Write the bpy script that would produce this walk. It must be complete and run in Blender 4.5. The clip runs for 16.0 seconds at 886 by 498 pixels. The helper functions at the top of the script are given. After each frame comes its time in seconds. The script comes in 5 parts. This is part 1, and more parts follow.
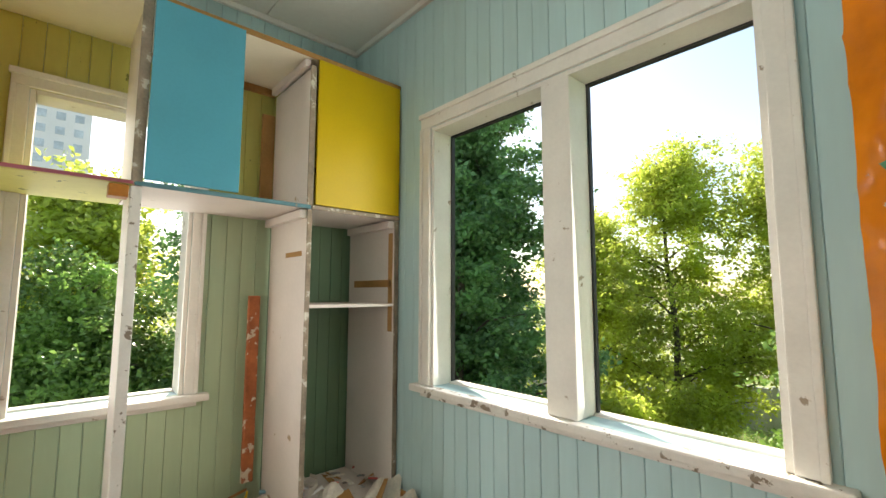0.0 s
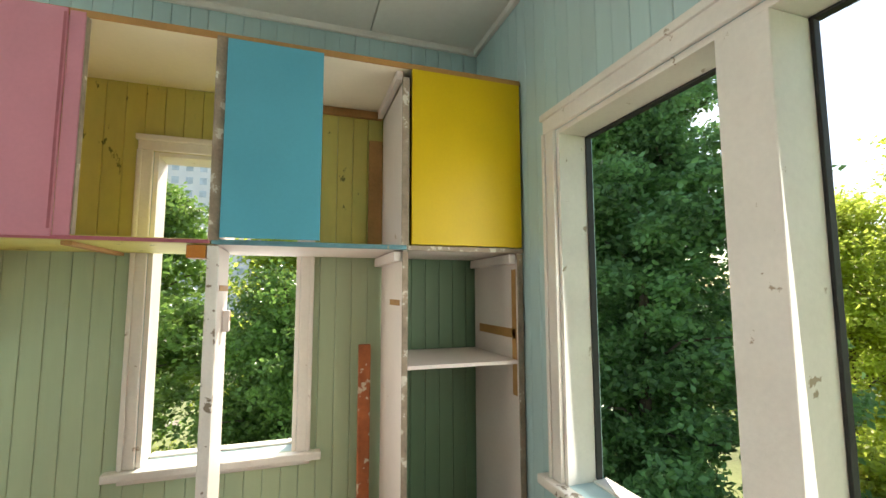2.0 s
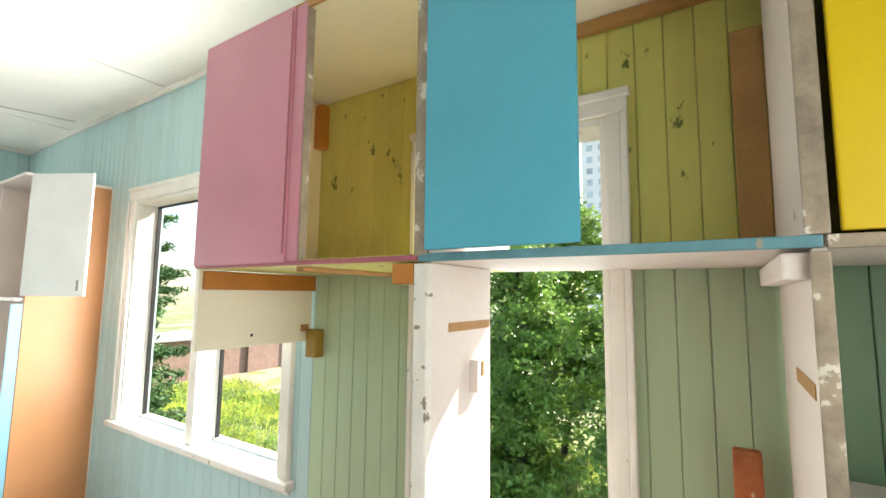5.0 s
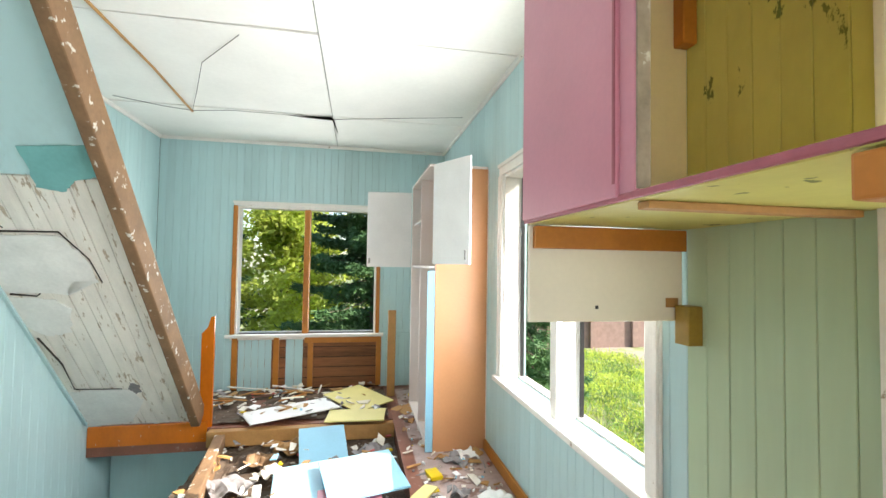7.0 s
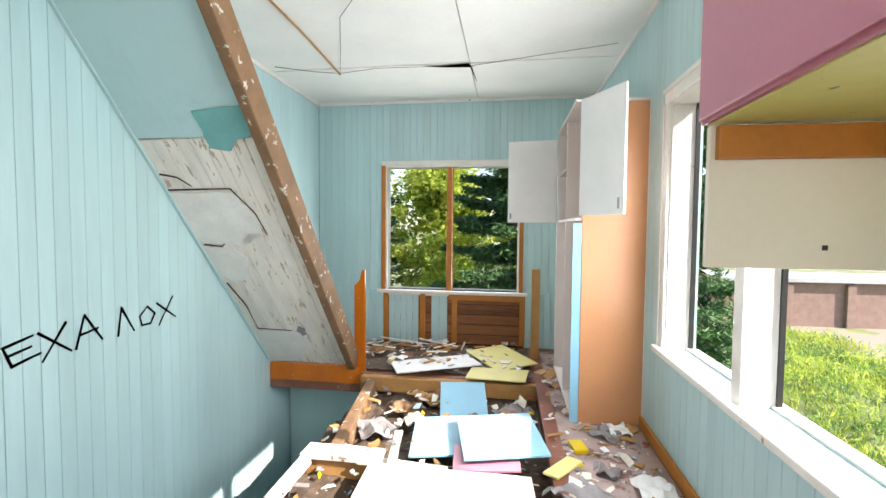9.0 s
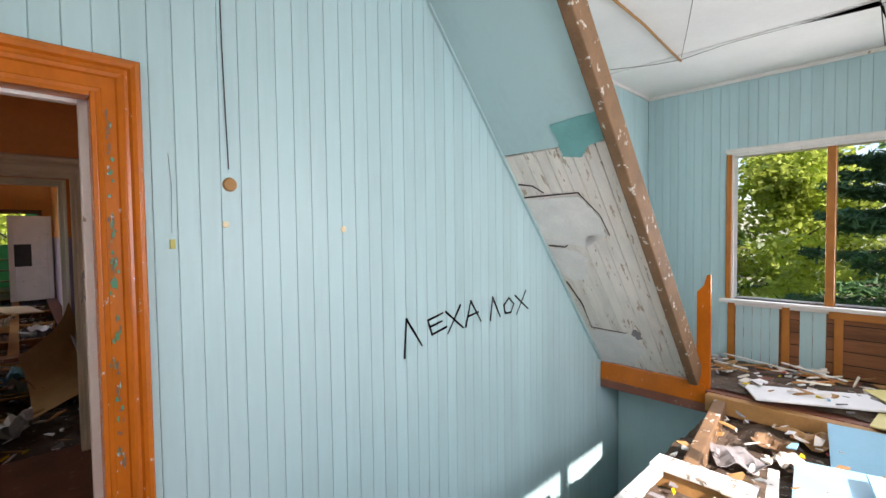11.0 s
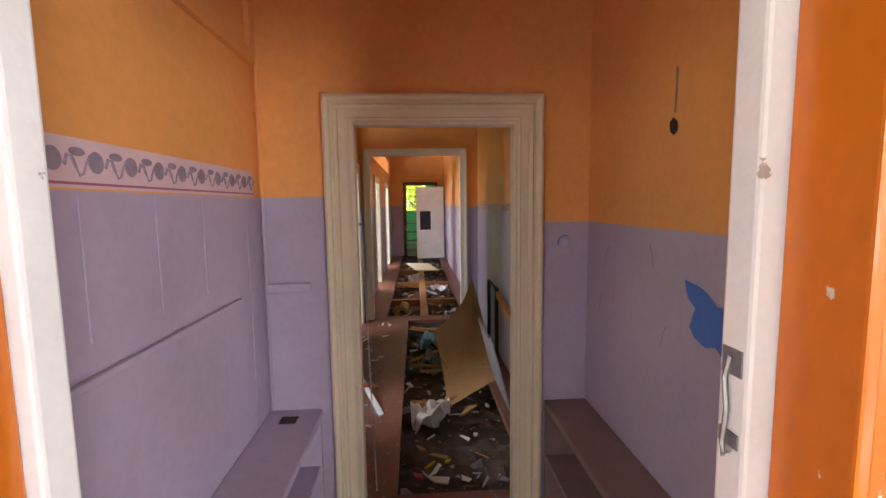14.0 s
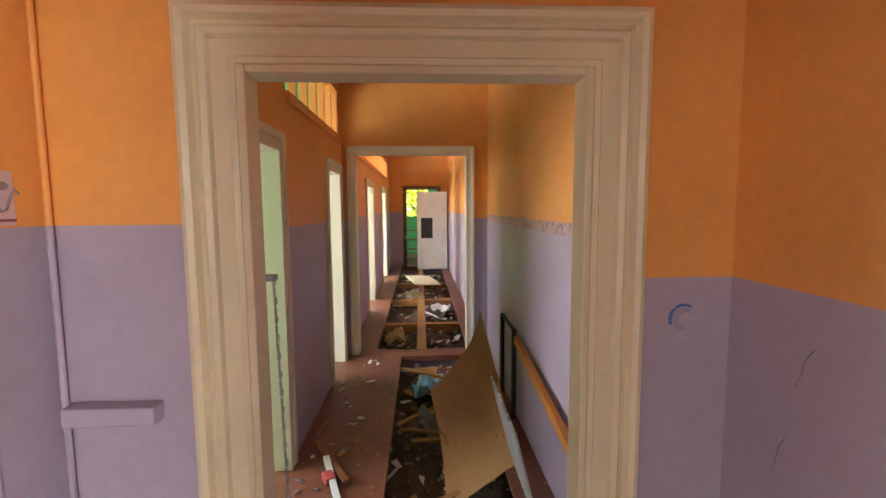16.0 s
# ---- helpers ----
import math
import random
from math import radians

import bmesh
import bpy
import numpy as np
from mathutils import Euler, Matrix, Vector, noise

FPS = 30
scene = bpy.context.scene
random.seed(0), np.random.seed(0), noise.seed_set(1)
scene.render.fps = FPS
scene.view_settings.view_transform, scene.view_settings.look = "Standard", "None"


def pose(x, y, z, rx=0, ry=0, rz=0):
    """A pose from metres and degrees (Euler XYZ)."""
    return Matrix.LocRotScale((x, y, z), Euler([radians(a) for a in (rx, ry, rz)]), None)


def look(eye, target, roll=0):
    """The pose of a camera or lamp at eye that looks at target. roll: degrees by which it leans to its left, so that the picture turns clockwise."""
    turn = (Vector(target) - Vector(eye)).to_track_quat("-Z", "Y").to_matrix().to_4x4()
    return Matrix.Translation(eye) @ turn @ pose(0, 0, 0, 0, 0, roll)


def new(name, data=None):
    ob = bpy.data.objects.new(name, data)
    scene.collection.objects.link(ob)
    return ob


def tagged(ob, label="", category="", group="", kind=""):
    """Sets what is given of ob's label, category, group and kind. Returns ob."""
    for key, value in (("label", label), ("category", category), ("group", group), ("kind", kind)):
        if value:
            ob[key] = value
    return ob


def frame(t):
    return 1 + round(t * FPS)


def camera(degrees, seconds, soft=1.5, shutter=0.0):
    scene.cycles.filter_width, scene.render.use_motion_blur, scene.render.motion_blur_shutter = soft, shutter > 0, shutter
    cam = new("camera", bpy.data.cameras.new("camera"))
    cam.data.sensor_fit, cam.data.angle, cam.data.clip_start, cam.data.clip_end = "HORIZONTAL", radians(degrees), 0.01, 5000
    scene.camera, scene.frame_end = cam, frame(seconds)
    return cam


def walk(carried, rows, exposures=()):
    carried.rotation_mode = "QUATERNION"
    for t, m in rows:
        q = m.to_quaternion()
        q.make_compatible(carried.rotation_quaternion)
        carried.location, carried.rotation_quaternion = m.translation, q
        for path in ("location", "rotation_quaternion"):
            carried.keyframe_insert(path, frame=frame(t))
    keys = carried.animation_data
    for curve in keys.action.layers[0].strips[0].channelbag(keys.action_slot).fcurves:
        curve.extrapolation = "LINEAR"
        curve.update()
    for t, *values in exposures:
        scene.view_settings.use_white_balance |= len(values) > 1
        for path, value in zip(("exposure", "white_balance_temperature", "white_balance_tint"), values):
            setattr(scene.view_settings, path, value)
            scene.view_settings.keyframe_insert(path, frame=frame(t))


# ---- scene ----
cam = camera(90.2, 16.0)
PATH = [
    (0, (0.057, 0.266, 1.341), (-1.428, 1.591, 1.539), 0.1),
    (0.5, (0.018, 0.395, 1.434), (-1.587, 1.572, 1.63), 0.0),
    (1, (-0.084, 0.542, 1.51), (-1.813, 1.527, 1.71), 0.0),
    (1.5, (-0.153, 0.696, 1.579), (-1.974, 1.497, 1.781), -0.1),
    (2, (-0.276, 0.886, 1.632), (-2.164, 1.515, 1.823), -0.1),
    (2.5, (-0.426, 1.055, 1.745), (-2.358, 1.534, 1.937), 0.1),
    (3, (-0.585, 1.212, 1.757), (-2.552, 1.515, 1.951), -0.1),
    (3.2, (-0.65, 1.272, 1.769), (-2.63, 1.47, 1.967), -0.1),
    (5.3, (-1.495, 1.233, 1.741), (-3.029, -0.036, 1.936), 0.6),
    (5.5, (-1.557, 1.176, 1.737), (-2.978, -0.22, 1.926), 0.5),
    (6, (-1.702, 1.055, 1.728), (-2.796, -0.609, 1.918), 0.5),
    (6.5, (-1.777, 0.971, 1.709), (-2.469, -0.897, 1.891), 0.9),
    (7, (-1.817, 0.861, 1.692), (-2.196, -1.102, 1.765), 0.9),
    (7.5, (-1.873, 0.723, 1.659), (-2.036, -1.27, 1.638), 0.9),
    (8, (-1.917, 0.581, 1.649), (-1.944, -1.416, 1.553), 1.0),
    (8.2, (-1.916, 0.557, 1.637), (-1.911, -1.441, 1.542), 1.1),
    (10.3, (-1.96, 0.563, 1.552), (-0.876, -1.117, 1.475), -0.9),
    (10.5, (-1.874, 0.603, 1.556), (-0.672, -0.993, 1.481), -0.8),
    (11, (-1.662, 0.728, 1.567), (-0.22, -0.656, 1.492), -0.7),
    (11.5, (-1.395, 0.802, 1.567), (0.266, -0.309, 1.479), -0.7),
    (12, (-1.087, 0.794, 1.583), (0.753, 0.015, 1.494), -0.9),
    (12.5, (-0.775, 0.863, 1.603), (1.168, 0.397, 1.515), -0.8),
    (13, (-0.418, 0.967, 1.64), (1.558, 0.691, 1.497), -0.6),
    (13.5, (-0.027, 0.954, 1.631), (1.952, 0.761, 1.414), -0.8),
    (14, (0.301, 0.929, 1.609), (2.287, 0.812, 1.405), -0.8),
    (14.5, (0.618, 0.922, 1.608), (2.604, 0.807, 1.406), -0.6),
    (15, (0.904, 0.925, 1.611), (2.891, 0.814, 1.409), -0.6),
    (15.5, (1.223, 0.871, 1.643), (3.21, 0.773, 1.44), -0.7),
    (16, (1.434, 0.835, 1.686), (3.423, 0.735, 1.497), -0.4),
]
walk(cam, [(t, look(eye, target, roll)) for t, eye, target, roll in PATH],
     [(0, 1.18, 7400, 10), (3.2, 1.25, 7400, 10), (5.3, 1.6, 6900, 10), (8.2, 1.35, 6600, 12), (10.5, 1.2, 6500, 19), (12.5, 0.75, 6500, 22), (13.3, 1.5, 6400, 22), (14.0, 2.55, 6400, 21), (14.6, 2.8, 6700, 14), (16, 2.95, 6900, 15)])


# ---- world, sun, sky light ----
world = bpy.data.worlds.new("sky")
scene.world = world
world.use_nodes = True
_n, _l = world.node_tree.nodes, world.node_tree.links
_n.clear()
sky = _n.new("ShaderNodeTexSky")
sky.sky_type = "NISHITA"
sky.sun_disc = False
SUN_WAY = Vector((1.0, -0.41, -0.85)).normalized()
sky.sun_elevation = math.asin(-SUN_WAY.z)
sky.sun_rotation = math.atan2(-SUN_WAY.x, -SUN_WAY.y)
bg = _n.new("ShaderNodeBackground")
bg.inputs[1].default_value = 0.15
wout = _n.new("ShaderNodeOutputWorld")
_l.new(sky.outputs[0], bg.inputs[0])
_l.new(bg.outputs[0], wout.inputs[0])
sun_data = bpy.data.lights.new("sun", "SUN")
sun_data.energy, sun_data.angle, sun_data.color = 5.0, radians(0.6), (1.0, 0.95, 0.86)
sun = new("sun", sun_data)
sun.matrix_world = look((-30, 20, 30), Vector((-30, 20, 30)) + SUN_WAY)


def window_light(name, eye, target, w, h, power, color=(0.93, 0.97, 1.0)):
    d = bpy.data.lights.new(name, "AREA")
    d.shape, d.size, d.size_y, d.energy, d.color = "RECTANGLE", w, h, power, color
    ob = new(name, d)
    ob.matrix_world = look(eye, target)
    return ob


# daylight that comes in at the real openings
window_light("skylight_north", (-1.16, 2.06, 1.6), (-1.16, 0, 1.5), 1.7, 1.55, 10)
window_light("skylight_west_small", (-3.03, 0.52, 1.55), (0, 0.52, 1.5), 0.75, 1.6, 2.5)
window_light("skylight_west", (-3.03, -1.74, 1.6), (0, -1.74, 1.4), 1.8, 1.6, 42)
window_light("skylight_south", (-1.17, -5.39, 1.6), (-1.17, 0, 1.5), 1.75, 1.6, 20)


# ---- materials ----
def mat(name, base, rough=0.6, vary=0.12, scale=3.0, grain=40.0, bump=0.15, metal=0.0, spots=None, spot_scale=6.0, spot_at=0.68,
        stretch=(1, 1, 1), piece=0.0, trans=0.0, spec=0.4):
    m = bpy.data.materials.new(name)
    m.use_nodes = True
    nt = m.node_tree
    N, L = nt.nodes, nt.links
    p = N["Principled BSDF"]
    p.inputs["Roughness"].default_value = rough
    p.inputs["Metallic"].default_value = metal
    p.inputs["Specular IOR Level"].default_value = spec
    tc = N.new("ShaderNodeNewGeometry")
    mp = N.new("ShaderNodeMapping")
    mp.inputs["Scale"].default_value = stretch
    L.new(tc.outputs["Position"], mp.inputs[0])
    n1, n2 = N.new("ShaderNodeTexNoise"), N.new("ShaderNodeTexNoise")
    for n, s, d in ((n1, scale, 5), (n2, grain, 4)):
        n.inputs["Scale"].default_value, n.inputs["Detail"].default_value = s, d
        L.new(mp.outputs[0], n.inputs["Vector"])
    add = N.new("ShaderNodeMath")
    add.operation = "MULTIPLY_ADD"
    add.inputs[1].default_value = 0.4
    L.new(n2.outputs[0], add.inputs[0])
    L.new(n1.outputs[0], add.inputs[2])
    src = add.outputs[0]
    if piece:
        oi = N.new("ShaderNodeObjectInfo")
        a2 = N.new("ShaderNodeMath")
        a2.operation = "MULTIPLY_ADD"
        a2.inputs[1].default_value = piece
        L.new(oi.outputs["Random"], a2.inputs[0])
        L.new(src, a2.inputs[2])
        src = a2.outputs[0]
    ramp = N.new("ShaderNodeValToRGB")
    e = ramp.color_ramp.elements
    e[0].position, e[1].position = 0.4, 1.05 if not piece else 1.05 + piece
    lo = [max(0, c * (1 - vary)) for c in base]
    hi = [min(1, c * (1 + vary)) for c in base]
    e[0].color, e[1].color = (*lo, 1), (*hi, 1)
    L.new(src, ramp.inputs[0])
    col = ramp.outputs[0]
    if spots:
        n3 = N.new("ShaderNodeTexNoise")
        n3.inputs["Scale"].default_value, n3.inputs["Detail"].default_value = spot_scale, 7
        n3.inputs["Roughness"].default_value = 0.62
        L.new(mp.outputs[0], n3.inputs["Vector"])
        r3 = N.new("ShaderNodeValToRGB")
        r3.color_ramp.elements[0].position, r3.color_ramp.elements[1].position = spot_at, spot_at + 0.025
        mix = N.new("ShaderNodeMix")
        mix.data_type = "RGBA"
        L.new(n3.outputs[0], r3.inputs[0])
        L.new(r3.outputs[0], mix.inputs[0])
        L.new(col, mix.inputs[6])
        mix.inputs[7].default_value = (*spots, 1)
        col = mix.outputs[2]
    L.new(col, p.inputs["Base Color"])
    if bump:
        b = N.new("ShaderNodeBump")
        b.inputs["Strength"].default_value, b.inputs["Distance"].default_value = bump, 0.01
        L.new(add.outputs[0], b.inputs["Height"])
        L.new(b.outputs[0], p.inputs["Normal"])
    if trans:
        t = N.new("ShaderNodeBsdfTranslucent")
        L.new(col, t.inputs[0])
        ms = N.new("ShaderNodeMixShader")
        ms.inputs[0].default_value = trans
        L.new(p.outputs[0], ms.inputs[1])
        L.new(t.outputs[0], ms.inputs[2])
        L.new(ms.outputs[0], N["Material Output"].inputs[0])
    return m


V = (1, 1, 0.12)
TEAL = mat("teal_wall_paint", (0.43, 0.60, 0.61), 0.42, 0.10, 2.0, 30, 0.12, stretch=V, piece=0.25, spots=(0.16, 0.2, 0.16), spot_scale=9, spot_at=0.77)
SAGE = mat("sage_wall_paint", (0.40, 0.50, 0.33), 0.45, 0.10, 2.0, 30, 0.12, stretch=V, piece=0.25, spots=(0.15, 0.2, 0.12), spot_scale=9, spot_at=0.76)
OLIVE = mat("olive_wall_paint", (0.54, 0.51, 0.14), 0.5, 0.14, 2.0, 30, 0.15, stretch=(1, 1, 0.5), piece=0.25, spots=(0.14, 0.16, 0.03), spot_scale=12, spot_at=0.635)
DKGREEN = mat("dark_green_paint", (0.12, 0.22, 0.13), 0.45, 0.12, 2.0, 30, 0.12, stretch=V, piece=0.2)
WHITE = mat("white_old_paint", (0.78, 0.75, 0.70), 0.45, 0.09, 4.0, 60, 0.2, spots=(0.38, 0.30, 0.22), spot_scale=13, spot_at=0.67)
WHITEW = mat("white_flaking_paint", (0.74, 0.71, 0.66), 0.5, 0.1, 6.0, 70, 0.35, spots=(0.24, 0.19, 0.14), spot_scale=14, spot_at=0.585)
PALE = mat("pale_board", (0.74, 0.66, 0.62), 0.5, 0.07, 3.0, 50, 0.12, spots=(0.45, 0.32, 0.2), spot_scale=7, spot_at=0.70)
CREAM = mat("cream_board", (0.80, 0.68, 0.44), 0.55, 0.07, 3.0, 50, 0.1)
CREAMW = mat("cream_white_board", (0.80, 0.74, 0.60), 0.5, 0.06, 3.0, 50, 0.1)
BLUE = mat("blue_door_paint", (0.075, 0.36, 0.48), 0.4, 0.07, 3.0, 60, 0.1, spots=(0.45, 0.5, 0.48), spot_scale=7, spot_at=0.73)
YELLOW = mat("yellow_door_paint", (0.60, 0.42, 0.004), 0.4, 0.07, 3.0, 60, 0.1)
PINK = mat("pink_door_paint", (0.60, 0.24, 0.31), 0.42, 0.08, 3.0, 60, 0.12)
PINKD = mat("dark_pink_edge", (0.36, 0.10, 0.13), 0.5, 0.2, 9.0, 60, 0.2)
WOOD = mat("bare_wood", (0.40, 0.21, 0.07), 0.6, 0.25, 5.0, 60, 0.25, stretch=(1, 1, 1))
OWOOD = mat("orange_wood", (0.46, 0.17, 0.025), 0.45, 0.2, 5.0, 60, 0.2)
DWOOD = mat("dark_log_wood", (0.19, 0.075, 0.03), 0.65, 0.6, 5.0, 40, 0.5, stretch=(0.15, 1, 1.5), piece=0.3)
RWOOD = mat("weathered_beam", (0.21, 0.12, 0.06), 0.7, 0.3, 4.0, 50, 0.4, spots=(0.6, 0.57, 0.5), spot_scale=14, spot_at=0.61)
EDGE = mat("dirty_chipboard_edge", (0.30, 0.24, 0.18), 0.8, 0.4, 12.0, 70, 0.5, spots=(0.62, 0.58, 0.5), spot_scale=12, spot_at=0.6)
BLACK = mat("blackened_seal", (0.03, 0.03, 0.03), 0.6, 0.3, 8, 60, 0.3)
ORANGEP = mat("orange_door_paint", (0.52, 0.135, 0.008), 0.25, 0.2, 4.0, 45, 0.3, spots=(0.55, 0.5, 0.4), spot_scale=24, spot_at=0.66, stretch=(1, 1, 0.5))
LEATHER = mat("orange_leatherette", (0.64, 0.18, 0.003), 0.22, 0.3, 3.0, 16, 0.6, spots=(0.5, 0.45, 0.34), spot_scale=17, spot_at=0.69)
OWALL = mat("orange_wall_paint", (0.82, 0.365, 0.098), 0.5, 0.16, 1.4, 30, 0.1, spots=(0.45, 0.22, 0.08), spot_scale=5, spot_at=0.78)
LILAC = mat("lilac_wall_paint", (0.45, 0.37, 0.46), 0.45, 0.15, 1.6, 30, 0.1, spots=(0.28, 0.22, 0.25), spot_scale=6, spot_at=0.76)
CREAMP = mat("cream_gloss_paint", (0.82, 0.70, 0.48), 0.38, 0.08, 4.0, 50, 0.15, spots=(0.5, 0.38, 0.24), spot_scale=9, spot_at=0.77)
BLUEPATCH = mat("blue_old_paint", (0.07, 0.16, 0.5), 0.5, 0.15, 6, 50, 0)
CEIL = mat("white_ceiling_sheet", (0.80, 0.79, 0.74), 0.7, 0.07, 1.6, 30, 0.1, spots=(0.55, 0.45, 0.3), spot_scale=2.2, spot_at=0.80)
DARK = mat("dark_gap", (0.035, 0.025, 0.018), 0.9, 0.4, 8, 60, 0.3)
FLOOR = mat("red_brown_floor_paint", (0.20, 0.075, 0.045), 0.45, 0.3, 4, 50, 0.2, spots=(0.28, 0.19, 0.15), spot_scale=16, spot_at=0.62)
DIRT = mat("rubble_dirt", (0.10, 0.068, 0.046), 0.9, 0.6, 7, 60, 0.7, spots=(0.42, 0.37, 0.32), spot_scale=15, spot_at=0.62)
STAIRWHITE = mat("whitewashed_boards", (0.76, 0.71, 0.64), 0.75, 0.14, 5, 50, 0.3, stretch=(2.5, 0.6, 0.6), piece=0.3, spots=(0.48, 0.38, 0.28), spot_scale=9, spot_at=0.60)
PLASTER = mat("white_plaster", (0.80, 0.78, 0.74), 0.8, 0.12, 5, 40, 0.3, spots=(0.42, 0.37, 0.3), spot_scale=8, spot_at=0.7)
BROWNPANEL = mat("orange_brown_panel", (0.55, 0.26, 0.12), 0.35, 0.08, 3, 50, 0.06)
PAPER = mat("scrap_paper", (0.68, 0.62, 0.54), 0.8, 0.25, 9, 60, 0.2)
GREY = mat("grey_cloth", (0.25, 0.23, 0.23), 0.9, 0.3, 9, 60, 0.3)
RED = mat("red_scrap", (0.50, 0.09, 0.08), 0.6, 0.2, 9, 60, 0.2)
YELSHEET = mat("pale_yellow_sheet", (0.66, 0.58, 0.22), 0.5, 0.08, 4, 50, 0.1)
WHITESHEET = mat("white_sheet", (0.78, 0.77, 0.76), 0.5, 0.06, 4, 50, 0.1)
LBLUE = mat("light_blue_sheet", (0.26, 0.50, 0.64), 0.45, 0.08, 4, 50, 0.1)
PLY = mat("old_plywood", (0.52, 0.31, 0.13), 0.4, 0.2, 4, 50, 0.15, stretch=(1, 1, 0.3), spots=(0.3, 0.16, 0.07), spot_scale=4, spot_at=0.62)
GALV = mat("galvanised_chain", (0.62, 0.62, 0.60), 0.4, 0.15, 9, 60, 0.1, metal=0.4)
DUSTY = mat("dusty_worn_floor", (0.36, 0.27, 0.245), 0.8, 0.3, 5, 50, 0.3, spots=(0.20, 0.11, 0.085), spot_scale=4, spot_at=0.56)
STEEL = mat("dull_steel", (0.35, 0.34, 0.33), 0.45, 0.2, 9, 60, 0.1, metal=0.8)
GREENP = mat("green_room_paint", (0.10, 0.36, 0.13), 0.5, 0.1, 3, 40, 0.1)
MARKER = mat("black_marker", (0.02, 0.02, 0.025), 0.6, 0.2, 9, 60, 0)
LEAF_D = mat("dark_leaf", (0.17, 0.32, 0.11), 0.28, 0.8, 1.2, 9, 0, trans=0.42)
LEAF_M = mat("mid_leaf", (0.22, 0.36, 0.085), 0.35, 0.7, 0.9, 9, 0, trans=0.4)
# sunlight on foliage is put into this paler, more translucent leaf colour
LEAF_L = mat("sunlit_pale_leaf", (0.52, 0.60, 0.11), 0.4, 0.5, 0.8, 9, 0, trans=0.6)
NEEDLE = mat("spruce_needle", (0.085, 0.18, 0.06), 0.55, 0.7, 1.2, 9, 0, trans=0.2)
BARK = mat("bark", (0.12, 0.09, 0.065), 0.9, 0.4, 8, 40, 0.8, stretch=(1, 1, 0.2))
GRASS = mat("grass_ground", (0.20, 0.23, 0.09), 0.9, 0.5, 0.5, 12, 0.5, spots=(0.30, 0.26, 0.20), spot_scale=0.16, spot_at=0.53)
CONC = mat("concrete_fence", (0.42, 0.43, 0.45), 0.85, 0.15, 2, 30, 0.3)
BRICK = mat("red_brick", (0.27, 0.18, 0.15), 0.85, 0.2, 3, 20, 0.3)
TOWER = mat("tower_wall", (0.74, 0.74, 0.76), 0.8, 0.08, 0.2, 3, 0.1)
TGLASS = mat("tower_window", (0.46, 0.52, 0.58), 0.15, 0.4, 0.3, 3, 0)


# ---- builders ----
def box(bm, x0, x1, y0, y1, z0, z1):
    v = [bm.verts.new(c) for c in ((x0, y0, z0), (x1, y0, z0), (x1, y1, z0), (x0, y1, z0), (x0, y0, z1), (x1, y0, z1), (x1, y1, z1), (x0, y1, z1))]
    for f in ((0, 3, 2, 1), (4, 5, 6, 7), (0, 1, 5, 4), (1, 2, 6, 5), (2, 3, 7, 6), (3, 0, 4, 7)):
        bm.faces.new([v[i] for i in f])
    return bm


def bx(x0, x1, y0, y1, z0, z1, bevel=0.0, m=None):
    bm = box(bmesh.new(), min(x0, x1), max(x0, x1), min(y0, y1), max(y0, y1), z0, z1)
    if bevel:
        bmesh.ops.bevel(bm, geom=bm.edges[:], offset=bevel, segments=2, profile=0.6, affect="EDGES")
    if m:
        bmesh.ops.transform(bm, matrix=m, verts=bm.verts)
    return bm


def mesh_of(name, bm, material):
    me = bpy.data.meshes.new(name)
    bmesh.ops.recalc_face_normals(bm, faces=bm.faces)
    bm.to_mesh(me)
    bm.free()
    me.materials.append(material)
    return me


def thing(name, loc, label, category, group="", kind=""):
    ob = new(name)
    ob.empty_display_size = 0.1
    ob.location = loc
    return tagged(ob, label, category, group, kind)


def part(name, bm, material, parent, label=""):
    """bm in world coordinates; parent is an unturned thing or part."""
    ob = new(name, mesh_of(name, bm, material))
    at, up = Vector((0, 0, 0)), parent
    while up:
        at += up.location
        up = up.parent
    ob.data.transform(Matrix.Translation(-at))
    ob.parent = parent
    return tagged(ob, label)


def solid(name, bm, material, label, category, group="", kind=""):
    return tagged(new(name, mesh_of(name, bm, material)), label, category, group, kind)


def tube(pts, r0, r1, seg=7):
    bm = bmesh.new()
    rings = []
    for i, p in enumerate(pts):
        p = Vector(p)
        d = (Vector(pts[min(i + 1, len(pts) - 1)]) - Vector(pts[max(i - 1, 0)])).normalized()
        a = d.orthogonal().normalized()
        b = d.cross(a)
        r = r0 + (r1 - r0) * i / max(1, len(pts) - 1)
        rings.append([bm.verts.new(p + (a * math.cos(t) + b * math.sin(t)) * r) for t in (2 * math.pi * k / seg for k in range(seg))])
    for q, w in zip(rings, rings[1:]):
        for k in range(seg):
            bm.faces.new((q[k], q[(k + 1) % seg], w[(k + 1) % seg], w[k]))
    bm.faces.new(rings[0][::-1])
    bm.faces.new(rings[-1])
    return bm


def bars(a0, a1, b0, b1, holes):
    """The cells of a rectangle left over by rectangular holes (a0, a1, b0, b1)."""
    A = sorted({a0, a1, *[min(max(v, a0), a1) for h in holes for v in h[:2]]})
    B = sorted({b0, b1, *[min(max(v, b0), b1) for h in holes for v in h[2:]]})
    for p, q in zip(A, A[1:]):
        for r, s in zip(B, B[1:]):
            u, w = (p + q) / 2, (r + s) / 2
            if not any(h[0] < u < h[1] and h[2] < w < h[3] for h in holes):
                yield p, q, r, s


